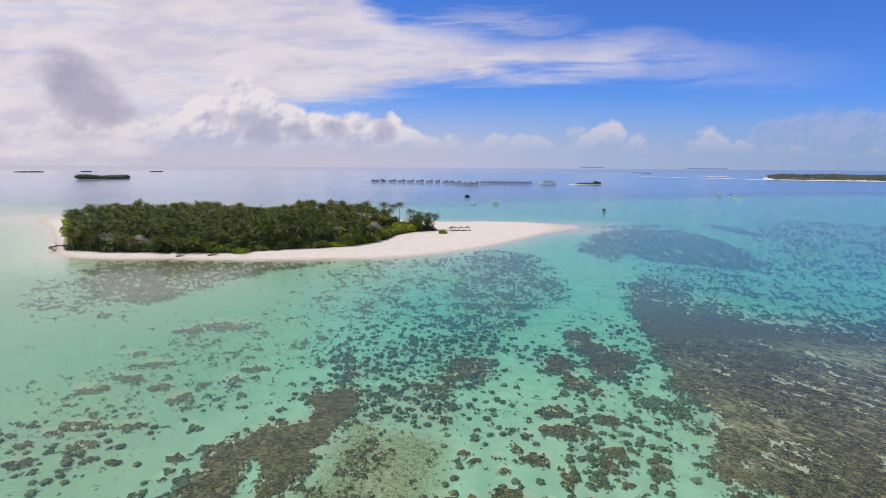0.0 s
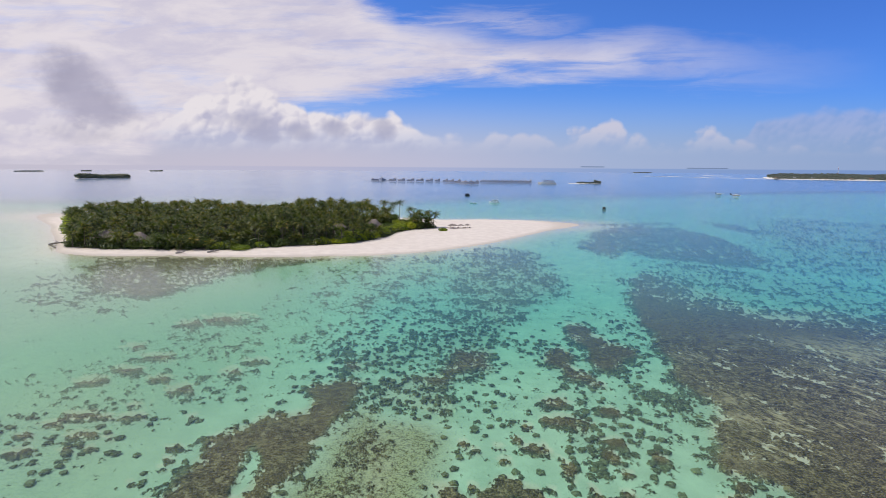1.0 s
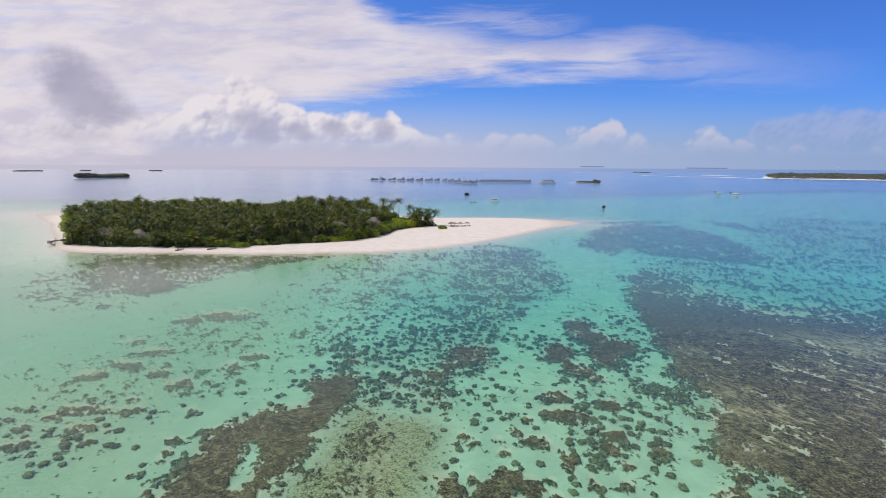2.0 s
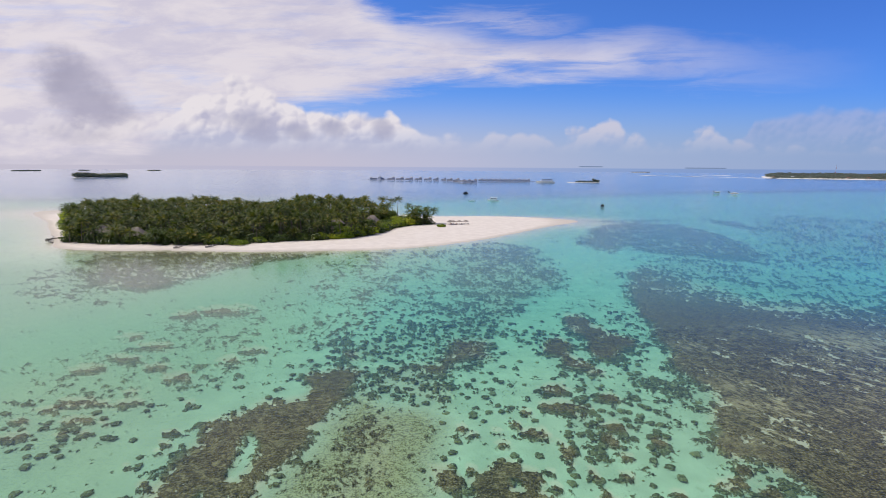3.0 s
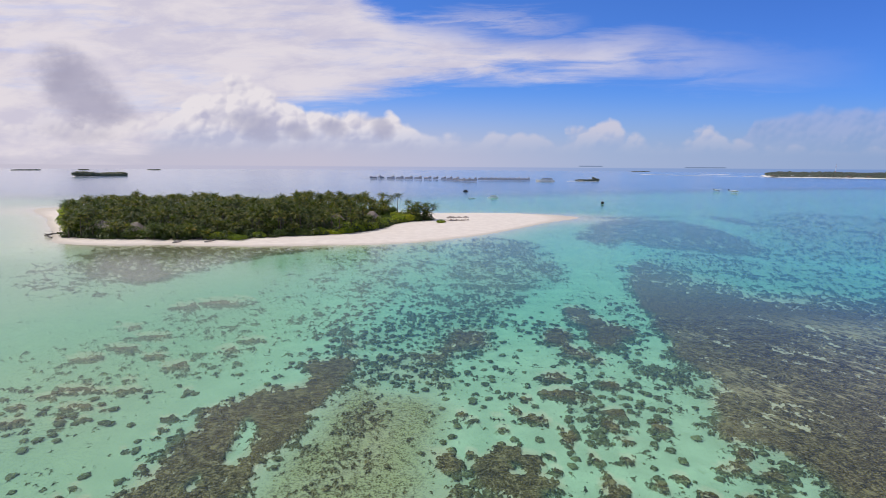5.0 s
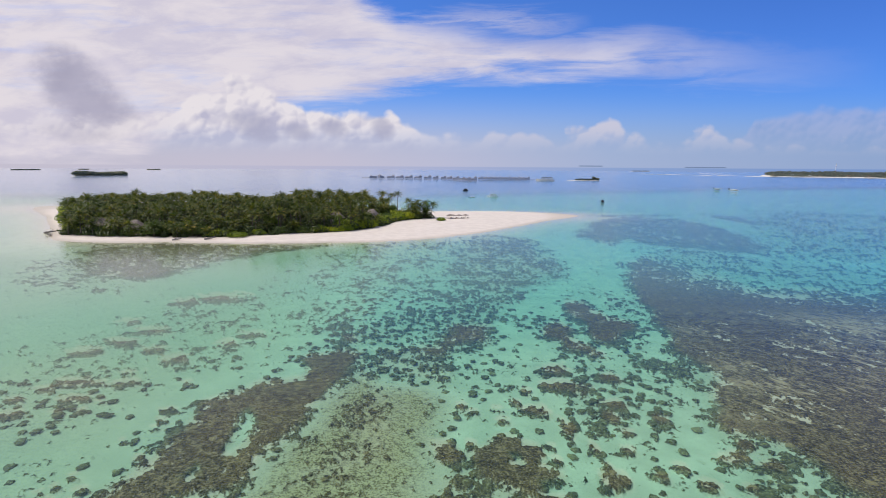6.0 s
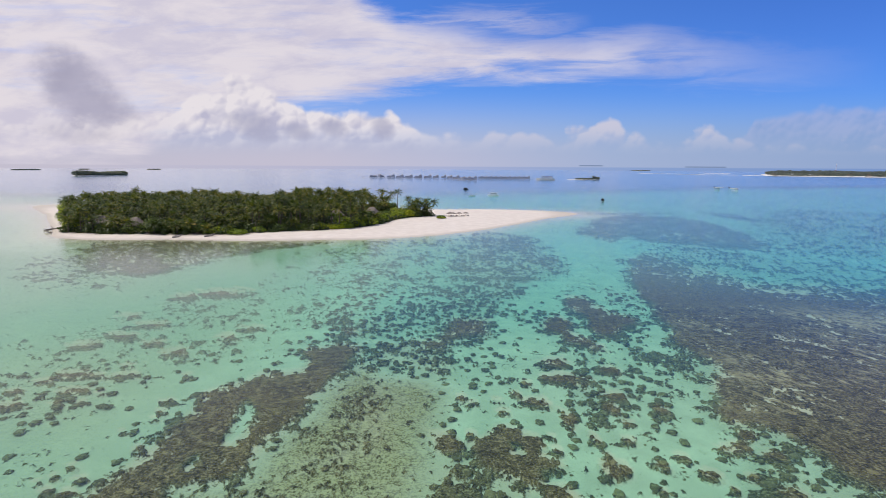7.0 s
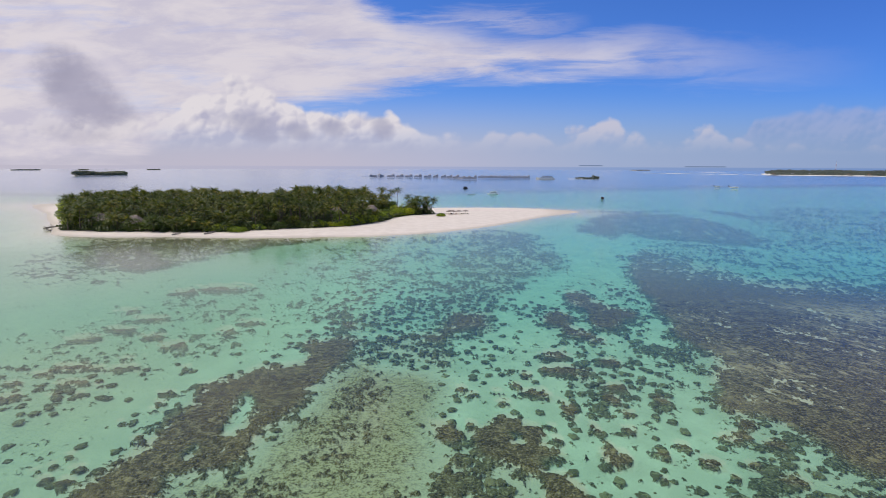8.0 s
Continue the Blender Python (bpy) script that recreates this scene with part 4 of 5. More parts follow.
def tree(r, x, y, h, spread, leaf, label, leaves=1500):
    z = ground_z(x, y)
    ob = thing("broadleaf_tree", label, "tree", "broad-leaved trees of the island")
    bm = bmesh.new()
    tube(bm, [(0, 0, -0.2), (0.15, 0.05, h * 0.25), (0.1, 0.2, h * 0.55)], (0.28, 0.2, 0.13), 8)
    part("trunk", bm, "bark", ob)
    bm = bmesh.new()
    vs, fs, n = [], [], 0
    for k in range(7):
        a, q = k * 0.9 + r.uniform(-0.3, 0.3), r.uniform(0.35, 0.75)
        tip = Vector((spread * q * math.cos(a), spread * q * math.sin(a), h * r.uniform(0.42, 0.82)))
        tube(bm, [(0.1, 0.1, h * 0.3), (tip.x * 0.5, tip.y * 0.5, h * 0.5), tuple(tip)], (0.12, 0.08, 0.04), 6)
        v, f = leaf_cloud(r, spread * 0.52, spread * 0.52, h * 0.24, leaves // 7, 0.36, 6, -9)
        vs.append(v + np.array(tuple(tip)))
        fs.append(f + n)
        n += len(v)
    part("limbs", bm, "bark", ob)
    raw("crown", np.concatenate(vs), np.concatenate(fs), leaf, ob)
    ob.location = (x, y, z)
    return ob


sr = random.Random(21)
BRIGHT, GREEN = "bright yellow-green beach shrub at the edge of white sand", "rounded dark green shrub at the foot of the palms"
for x, y, rx, ry, h, leaf in (
        (-101, 251, 4.5, 3.5, 2.6, "shrub"), (-93, 259, 4.0, 3.2, 2.4, "shrub"), (-84, 264, 4.2, 3.5, 3.0, "broad"), (-74, 267, 4.5, 3.5, 3.2, "broad"), (-65, 269, 4.0, 3.4, 2.6, "shrub"),
        (-57, 271, 5.0, 3.2, 2.0, "shrub"), (-51, 274, 4.5, 3.2, 2.2, "shrub"), (-46, 282, 4.0, 3.6, 3.0, "shrub"), (-41, 288, 4.6, 4.0, 3.6, "shrub"), (-36, 295, 4.0, 4.0, 3.8, "shrub"),
        (-47, 293, 5.0, 4.0, 4.2, "shrub"), (-55, 283, 5.0, 4.0, 4.0, "shrub"), (-34, 309, 4.0, 4.0, 3.0, "shrub"), (-28, 316, 4.6, 3.8, 3.4, "shrub"), (-22, 323, 4.2, 3.6, 3.6, "shrub"),
        (-30, 324, 4.5, 4.0, 4.6, "shrub"), (-17, 327, 3.0, 2.8, 3.4, "broad"), (-24, 333, 4.5, 4.0, 5.0, "shrub"), (-36, 320, 4.5, 4.0, 4.6, "broad"),
        (-170, 252, 4.2, 3.6, 4.4, "broad"), (-174, 254, 3.0, 3.0, 3.2, "shrub"), (-154, 248, 4.0, 3.4, 4.0, "broad"), (-144, 248, 4.6, 3.8, 5.2, "broad"), (-139, 250, 3.6, 3.0, 4.2, "broad"),
        (-130, 249, 4.2, 3.4, 4.0, "broad"), (-121, 249, 4.0, 3.4, 4.4, "broad"), (-113, 249, 4.2, 3.6, 3.0, "shrub"), (-107, 250, 3.0, 2.8, 2.4, "shrub"), (-190, 257, 4.2, 3.6, 2.6, "shrub"),
        (-197, 261, 4.0, 3.6, 3.4, "broad"), (-203, 268, 4.2, 4.0, 4.6, "shrub"), (-210, 280, 4.0, 4.4, 5.0, "broad"), (-224, 293, 4.4, 5.0, 5.2, "shrub"), (-236, 308, 4.4, 5.0, 5.0, "shrub"), (-249, 325, 4.4, 5.0, 5.0, "broad"), (-262, 343, 4.6, 5.0, 5.0, "shrub")):
    west = -180 < x < -103
    shrub(sr, x, y - (4.0 if west else 9.0 if -103 < x < -36 else 0), rx * (1.15 if west else 1), ry * (1.1 if west else 1), h * (1.3 if leaf == "shrub" and x > -66 else 1.45 if west and leaf == "broad" else 1.0), leaf, BRIGHT if leaf == "shrub" else GREEN)
shrub(sr, 0, 316, 2.9, 2.3, 1.9, "shrub", "low round green shrub alone on bare sand", "shrubs of the spit", 2000, 0.26)
for x, y, h, s in ((-206, 273, 8.0, 4.4), (-217, 287, 8.5, 4.8), (-229, 302, 9.0, 5.0), (-241, 317, 9.2, 5.2), (-253, 333, 9.2, 5.4), (-264, 349, 9.2, 5.4), (-276, 366, 9.2, 5.4), (-283, 384, 9.0, 5.2),
                   (-199, 264, 7.0, 4.0), (-222, 300, 10.0, 5.2), (-92, 266, 8.0, 4.4), (-60, 280, 7.0, 4.6), (-45, 300, 6.5, 4.4), (-40, 334, 7.5, 5.0), (-36, 352, 8.0, 5.0), (-133, 255, 7.0, 4.2)):
    tree(sr, x, y, h, s, "broad" if x > -150 else "shrub" if sr.random() < 0.5 else "broad", "broad-leaved tree with a dense green crown at the grove's edge")
# leaf litter plants and saplings that close the grove underneath, coloured dark as in shade
low = scatter(14000, 3.4, (-275, 240), (0, 425), lambda x, y: (within(WOODS, x, y) > 3.0) & clear_of_villas(x, y), 8)
heights(low)
vs, fs, n = [], [], 0
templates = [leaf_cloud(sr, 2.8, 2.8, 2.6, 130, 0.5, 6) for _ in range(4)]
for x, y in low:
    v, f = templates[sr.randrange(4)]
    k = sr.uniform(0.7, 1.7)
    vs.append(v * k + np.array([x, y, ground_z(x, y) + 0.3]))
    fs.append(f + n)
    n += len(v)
tagged(raw("undergrowth", np.concatenate(vs), np.concatenate(fs), "shade"), "saplings and undergrowth between palm trunks, green darkened as shade", "undergrowth", kind="stuff")


# ---------------------------------------------------------------- things on the island
def ring_of(radius, z, sides, squash=1.0, wob=0.0, r=None):
    return [(radius * math.cos(2 * math.pi * k / sides) * (1 + (r.uniform(-wob, wob) if r else 0)), radius * squash * math.sin(2 * math.pi * k / sides), z) for k in range(sides)]


def thatch_roof(bm, rx, ry, h, r, sides=20, ridge=0.0):
    """A steep hipped roof in overlapping courses with a ragged eave; ridge: half its ridge's length."""
    def bent(c):
        return math.copysign(abs(c) ** 0.72, c)
    rings = []
    for i in range(8):
        t = i / 7
        k = (1 - t) ** 0.92
        for step in (0.0, 0.05):
            w = 0.012 if i else 0.05
            rings.append([((ridge * t + max(rx * k, 0.0) * (1 - ridge / rx * t) + 0.25 * (1 - t) + step) * bent(math.cos(a)) * (1 + r.uniform(-w, w)),
                           (ry * k + 0.25 * (1 - t) + step) * bent(math.sin(a)) * (1 + r.uniform(-w, w)), h * t - step * 1.5 + r.uniform(-w, w) * 2) for a in [2 * math.pi * (q + 0.5) / sides for q in range(sides)]])
    return loft(bm, rings)


def beach_villa(x, y, turn, wide):
    r = random.Random(int(x))
    z = ground_z(x, y)
    ob = thing("beach_villa", "low villa under a steep grey-brown thatched roof among palms", "house", "beach villas")
    bm = bmesh.new()
    box(bm, (wide * 0.72, wide * 0.60, 2.7), (0, 0, 1.35 + 0.2), bevel=0.05)
    part("wall", bm, "plaster", ob)
    bm = bmesh.new()
    box(bm, (wide * 0.95, wide * 0.85, 0.25), (0, -0.4, 0.12), bevel=0.04)
    part("deck", bm, "timber", ob)
    bm = thatch_roof(bmesh.new(), wide * 0.56, wide * 0.47, 3.9, r, 20, wide * 0.16)
    bmesh.ops.translate(bm, vec=(0, 0, 2.5), verts=bm.verts)
    part("roof", bm, "thatch", ob, "weathered thatch roof")
    for k in (-1, 1):
        bm = bmesh.new()
        box(bm, (1.4, 0.08, 1.3), (k * wide * 0.2, -wide * 0.30 - 0.05, 1.7), bevel=0.02)
        w = part("window", bm, "glass", ob)
        bm = bmesh.new()
        for dx, dz, sx, sz in ((0, 0.7, 1.6, 0.1), (0, -0.7, 1.6, 0.1), (0.75, 0, 0.1, 1.5), (-0.75, 0, 0.1, 1.5)):
            box(bm, (sx, 0.12, sz), (k * wide * 0.2 + dx, -wide * 0.30 - 0.08, 1.7 + dz))
        part("frame", bm, "timber", w)
        for q in (-0.42, 0.42):
            bm = tube(bmesh.new(), [(k * wide * 0.42, q * wide * 0.8, 0.2), (k * wide * 0.42, q * wide * 0.8, 2.9)], (0.10, 0.09), 8)
            part("post", bm, "timber", ob)
    bm = bmesh.new()
    box(bm, (1.0, 0.08, 2.05), (0, -wide * 0.30 - 0.05, 1.25), bevel=0.02)
    part("door", bm, "timber", ob)
    ob.matrix_basis = pose(x, y, z, 0, 0, turn)


for (x, y, turn), wide in zip(VILLA_AT, (12.5, 10.5, 8.5, 10.0)):
    beach_villa(x, y, turn, wide)


def parasol(x, y, turn, size):
    r = random.Random(int(x * 10))
    ob = thing("beach_parasol", "round thatched parasol on a wooden pole in sand", "parasol", "parasols on the spit")
    part("pole", tube(bmesh.new(), [(0, 0, -0.3), (0.02, 0, 2.6)], (0.07, 0.06), 8), "timber", ob)
    bm = thatch_roof(bmesh.new(), size, size, 0.9, r, 16)
    bmesh.ops.translate(bm, vec=(0, 0, 1.9), verts=bm.verts)
    part("canopy", bm, "thatch", ob)
    for k in range(6):
        a = k * math.pi / 3
        part("rib", tube(bmesh.new(), [(0.05 * math.cos(a), 0.05 * math.sin(a), 1.6), (size * 0.7 * math.cos(a), size * 0.7 * math.sin(a), 2.08)], (0.03, 0.025), 5), "timber", ob)
    ob.matrix_basis = pose(x, y, ground_z(x, y), 0, 0, turn)


for x, y, turn, size in ((8, 331, 0, 1.7), (12, 332, 30, 1.9), (16.5, 334, 60, 1.8), (6, 334, 10, 1.6), (5, 329, 50, 1.5)):
    parasol(x, y, turn, size)


def lounger(x, y, turn, cover, label, group):
    ob = thing("sun_lounger", label, "sun lounger", group)
    bm = bmesh.new()
    for k in (-0.32, 0.32):
        box(bm, (0.06, 1.9, 0.07), (k, 0, 0.32))
    for k in range(5):
        box(bm, (0.64, 0.07, 0.04), (0, -0.8 + 0.4 * k, 0.32))
    part("frame", bm, "timber", ob)
    for dx in (-0.3, 0.3):
        for dy in (-0.8, 0.75):
            part("leg", box(bmesh.new(), (0.06, 0.06, 0.36), (dx, dy, 0.16)), "timber", ob)
    part("mattress", box(bmesh.new(), (0.62, 1.25, 0.09), (0, -0.28, 0.41), bevel=0.03), cover, ob)
    bm = box(bmesh.new(), (0.62, 0.72, 0.09), (0, 0, 0), bevel=0.03)
    bmesh.ops.transform(bm, matrix=pose(0, 0.62, 0.60, 38, 0, 0), verts=bm.verts)
    part("backrest", bm, cover, ob)
    ob.matrix_basis = pose(x, y, ground_z(x, y), 0, 0, turn)


for x, y, turn in ((9.5, 329.5, 200), (13.5, 330.5, 190), (15, 331.5, 205), (18, 332.5, 180), (6.5, 331.5, 210), (10.5, 333.5, 170)):
    lounger(x, y, turn, "cushion" if x < 12 else "timber", "wooden sun lounger beside thatched parasols on the sand", "loungers on the spit")
for x, y, turn in ((-250, 323, 60), (-254, 330, 70), (-259, 337, 55), (-264, 345, 65)):
    lounger(x, y, turn, "cushion", "wooden sun lounger with a rust-red cushion on the beach", "loungers on the west beach")


def driftwood(x, y, turn, size, seed, label):
    r = random.Random(seed)
    ob = thing("driftwood", label, "driftwood")
    bm = tube(bmesh.new(), [(-size, 0, 0.25), (-size * 0.3, 0.2, 0.5), (size * 0.4, -0.1, 0.7), (size, 0.3, 1.0)], (0.42, 0.36, 0.26, 0.14), 8)
    part("log", bm, "drift", ob)
    for k in range(9):
        t = r.uniform(-0.6, 1.0)
        a, l = r.uniform(0, 6.28), size * r.uniform(0.35, 0.8)
        p = Vector((size * t, 0.1, 0.6 + 0.3 * t))
        d = Vector((math.cos(a) * 0.7, math.sin(a) * 0.7, r.uniform(0.0, 0.75)))
        part("branch", tube(bmesh.new(), [tuple(p), tuple(p + d * l * 0.5 + Vector((0, 0, 0.2))), tuple(p + d * l)], (0.15, 0.10, 0.04), 6), "drift", ob)
    ob.matrix_basis = pose(x, y, max(ground_z(x, y), -0.1), 0, 0, turn)


driftwood(-208, 262, 60, 4.2, 1, "grey fallen tree with bare branches at the waterline")
driftwood(-203, 252, 150, 3.4, 2, "grey fallen tree with bare branches at the waterline")
# two logs added in place of dark tree shade on the front beach
driftwood(-112, 236, 8, 2.6, 3, "weathered log added where tree shade darkens the narrow beach")
driftwood(-127, 234, -5, 2.2, 4, "weathered log added where tree shade darkens the narrow beach")


# ---------------------------------------------------------------- boats, planes and the beacon
def hull(bm, long, wide, high, low=0.35, bow=1.25):
    rings = []
    for i in range(9):
        t = i / 8
        k = (math.sin(math.pi * min(1, 0.28 + 0.5 * t)) if t < 0.5 else (1 - ((t - 0.5) / 0.5) ** 2.2)) * 0.98 + 0.02
        top = high * (1 + (bow - 1) * t * t)
        w, x = wide / 2 * k, long * (t - 0.5)
        rings.append([(x, -w, top), (x, -w * 0.92, 0.1), (x - 0.1 * long * t, -w * 0.4, -low), (x - 0.1 * long * t, w * 0.4, -low), (x, w * 0.92, 0.1), (x, w, top)])
    return loft(bm, rings)


def motor_boat(x, y, turn, long, label, cabin=True, body="white"):
    wide, high = long * 0.28, long * 0.085
    ob = thing("motor_boat", label, "boat", "boats at anchor")
    part("hull", hull(bmesh.new(), long, wide, high), body, ob)
    for k in (-1, 1):
        part("rub_rail", tube(bmesh.new(), [(-long * 0.46, k * wide * 0.47, high * 0.8), (0, k * wide * 0.5, high * 0.85), (long * 0.3, k * wide * 0.42, high * 1.0)], (0.07, 0.08, 0.06), 6), "navy", ob)
    if cabin:
        c = part("cabin", box(bmesh.new(), (long * 0.58, wide * 0.78, high * 2.1), (-long * 0.05, 0, high * 2.0), 0, 0.9, bevel=0.08), "white", ob)
        for k in (-1, 1):
            for q in range(4):
                part("window", box(bmesh.new(), (long * 0.09, 0.05, high * 0.62), (-long * 0.22 + q * long * 0.115, k * wide * 0.378, high * 2.15)), "glass", c)
        part("windscreen", box(bmesh.new(), (0.06, wide * 0.56, high * 0.62), (long * 0.236, 0, high * 2.15)), "glass", c)
        part("canopy", box(bmesh.new(), (long * 0.66, wide * 0.86, 0.16), (-long * 0.08, 0, high * 3.15), bevel=0.04), "white", ob)
        part("mast", tube(bmesh.new(), [(0, 0, high * 3.1), (0, 0, high * 4.2)], (0.05, 0.03), 6), "metal", ob)
    else:
        part("console", box(bmesh.new(), (long * 0.14, wide * 0.4, high * 1.4), (-long * 0.05, 0, high * 1.3), bevel=0.05), "white", ob)
        for q in (-0.28, 0.12):
            part("bench", box(bmesh.new(), (long * 0.07, wide * 0.7, high * 0.3), (long * q, 0, high * 1.05), bevel=0.03), "timber", ob)
        part("outboard", box(bmesh.new(), (long * 0.05, wide * 0.22, high * 1.3), (-long * 0.52, 0, high * 0.8), bevel=0.04), "dark", ob)
    ob.matrix_basis = pose(x, y, 0, 0, 0, turn)


motor_boat(62, 597, 172, 13.4, "white motor yacht with dark cabin windows lying at anchor")
motor_boat(36, 584, 8, 8.0, "small open white boat with an outboard engine at anchor", False)
motor_boat(-29, 494, 20, 6.6, "small white boat with a canopy moored behind the spit")


def dark_boat(x, y):
    ob = thing("work_boat", "dark timber work boat with a square covered deck", "boat")
    part("hull", hull(bmesh.new(), 8.0, 3.2, 1.0), "dark", ob)
    for dx in (-2.6, 0.0, 2.2):
        for dy in (-1.1, 1.1):
            part("post", tube(bmesh.new(), [(dx, dy, 0.8), (dx, dy, 3.6)], (0.08, 0.08), 6), "dark", ob)
    part("roof", box(bmesh.new(), (6.0, 3.0, 0.22), (-0.2, 0, 3.7), bevel=0.05), "navy", ob)
    part("side_panel", box(bmesh.new(), (5.0, 0.08, 1.7), (-0.2, -1.15, 1.9)), "dark", ob)
    part("side_panel", box(bmesh.new(), (5.0, 0.08, 1.7), (-0.2, 1.15, 1.9)), "dark", ob)
    ob.matrix_basis = pose(x, y, 0, 0, 0, 5)


dark_boat(36, 743)


def beacon(x, y):
    ob = thing("channel_beacon", "dark timber beacon hut on piles in shallow water", "beacon")
    for dx in (-1.1, 1.1):
        for dy in (-1.1, 1.1):
            part("pile", tube(bmesh.new(), [(dx * 1.15, dy * 1.15, -3.5), (dx, dy, 0.7)], (0.16, 0.14), 7), "dark", ob)
    part("deck", box(bmesh.new(), (3.2, 3.2, 0.22), (0, 0, 0.7)), "dark", ob)
    hut = part("hut", box(bmesh.new(), (2.2, 2.2, 1.7), (0, 0, 1.66), bevel=0.04), "dark", ob)
    part("door", box(bmesh.new(), (0.7, 0.06, 1.4), (0, -1.12, 1.55)), "timber", hut)
    bm = loft(bmesh.new(), [[(-1.5, -1.5, 2.5), (1.5, -1.5, 2.5), (1.5, 1.5, 2.5), (-1.5, 1.5, 2.5)], [(-0.1, -0.1, 3.2), (0.1, -0.1, 3.2), (0.1, 0.1, 3.2), (-0.1, 0.1, 3.2)]])
    part("roof", bm, "dark", ob)
    part("pole", tube(bmesh.new(), [(0.6, 0, 2.4), (0.6, 0, 4.4)], (0.06, 0.05), 6), "dark", ob)
    ob.matrix_basis = pose(x, y, 0, 0, 0, 12)


beacon(165, 505)


def ferry(x, y, turn):
    ob = thing("passenger_ferry", "large cream-hulled passenger boat with white decks and brown roof", "boat")
    part("hull", hull(bmesh.new(), 46, 10, 4.2, 0.6, 1.35), "cream", ob)
    part("hull_band", box(bmesh.new(), (34, 10.15, 0.5), (-3, 0, 3.3)), "white", ob)
    for k, (l, z) in enumerate(((33, 5.4), (26, 8.0))):
        d = part("deckhouse", box(bmesh.new(), (l, 8.2 - k, 2.4), (-3 - k, 0, z), bevel=0.1), "white", ob)
        for s in (-1, 1):
            for q in range(10 - 2 * k):
                part("window", box(bmesh.new(), (1.7, 0.08, 1.1), (-3 - k - l * 0.42 + q * l * 0.84 / (9 - 2 * k), s * (4.12 - k * 0.5), z + 0.2)), "glass", d)
    part("roof", box(bmesh.new(), (30, 8.6, 0.4), (-3.5, 0, 9.5), bevel=0.1), "timber", ob)
    part("mast", tube(bmesh.new(), [(4, 0, 9.5), (4, 0, 13)], (0.15, 0.08), 6), "metal", ob)
    ob.matrix_basis = pose(x, y, 0, 0, 0, turn)


ferry(266, 1275, 172)


def seaplane(x, y, turn, tail, label):
    """Twin-engined high-wing plane on two floats."""
    ob = thing("seaplane", label, "seaplane", "moored seaplanes")
    rings = []
    for t, w, h, z in ((-7.8, 0.12, 0.15, 3.5), (-6.0, 0.45, 0.6, 3.35), (-3.0, 0.8, 0.85, 3.1), (0.0, 0.85, 0.95, 3.0), (3.5, 0.85, 0.95, 3.0), (5.2, 0.75, 0.8, 2.95), (6.6, 0.5, 0.5, 2.75), (7.6, 0.1, 0.12, 2.6)):
        rings.append([(t, w * math.cos(a), z + h * math.sin(a)) for a in [k * math.pi / 6 for k in range(12)]])
    body = part("fuselage", loft(bmesh.new(), rings), "white", ob)
    for s in (-1, 1):
        for q in range(6):
            part("window", box(bmesh.new(), (0.55, 0.06, 0.5), (-2.4 + q * 1.05, s * 0.82, 3.3)), "glass", body)
    part("windscreen", box(bmesh.new(), (0.6, 1.2, 0.45), (5.15, 0, 3.45), 0, 0.85), "glass", body)
    part("stripe", box(bmesh.new(), (9.0, 1.76, 0.16), (-0.2, 0, 2.75)), "red", body)
    bm = box(bmesh.new(), (2.0, 19.8, 0.26), (0.9, 0, 4.15), bevel=0.1)
    part("wing", bm, "white", ob)
    for s in (-1, 1):
        part("wing_tip", box(bmesh.new(), (2.02, 0.9, 0.28), (0.9, s * 9.6, 4.15), bevel=0.1), "red", ob)
        bm = loft(bmesh.new(), [[(t, s * 2.6 + w * math.cos(a), 4.1 + w * math.sin(a)) for a in [k * math.pi / 4 for k in range(8)]] for t, w in ((-0.6, 0.2), (0.6, 0.42), (2.2, 0.42), (2.9, 0.16))])
        e = part("engine", bm, "white", ob)
        for a in (0, 120, 240):
            bm = box(bmesh.new(), (0.06, 0.16, 1.25), (0, 0, 0.65))
            bmesh.ops.transform(bm, matrix=pose(2.95, s * 2.6, 4.1, a, 0, 0), verts=bm.verts)
            part("propeller_blade", bm, "dark", e)
        part("float", loft(bmesh.new(), [[(t, s * 1.5 + w * math.cos(a), 0.35 + z + 0.42 * k2 * math.sin(a)) for a in [k * math.pi / 4 for k in range(8)]]
                                       for t, w, z, k2 in ((-4.6, 0.08, 0.25, 0.3), (-3.0, 0.38, 0.0, 0.9), (1.5, 0.45, 0.0, 1.0), (4.2, 0.34, 0.12, 0.8), (5.4, 0.06, 0.35, 0.25))]), "white", ob)
        for q in (-1.6, 2.4):
            part("float_strut", tube(bmesh.new(), [(q, s * 1.5, 0.6), (q * 0.8, s * 0.6, 2.5)], (0.08, 0.08), 6), "metal", ob)
        part("wing_strut", tube(bmesh.new(), [(0.9, s * 0.8, 2.6), (0.9, s * 5.0, 4.05)], (0.08, 0.07), 6), "metal", ob)
    bm = loft(bmesh.new(), [[(-7.9, -0.1, 3.5), (-5.0, -0.1, 3.6), (-5.0, 0.1, 3.6), (-7.9, 0.1, 3.5)], [(-8.4, -0.06, 6.4), (-6.9, -0.06, 6.4), (-6.9, 0.06, 6.4), (-8.4, 0.06, 6.4)]])
    part("tail_fin", bm, tail, ob)
    part("tail_plane", box(bmesh.new(), (1.4, 6.3, 0.16), (-7.2, 0, 4.6), bevel=0.05), "white", ob)
    ob.matrix_basis = pose(x, y, 0, 0, 0, turn)


seaplane(433, 778, 25, "navy", "white seaplane on floats with red stripe and dark tail")
seaplane(443, 749, -12, "navy", "white seaplane on floats with navy tail fin")


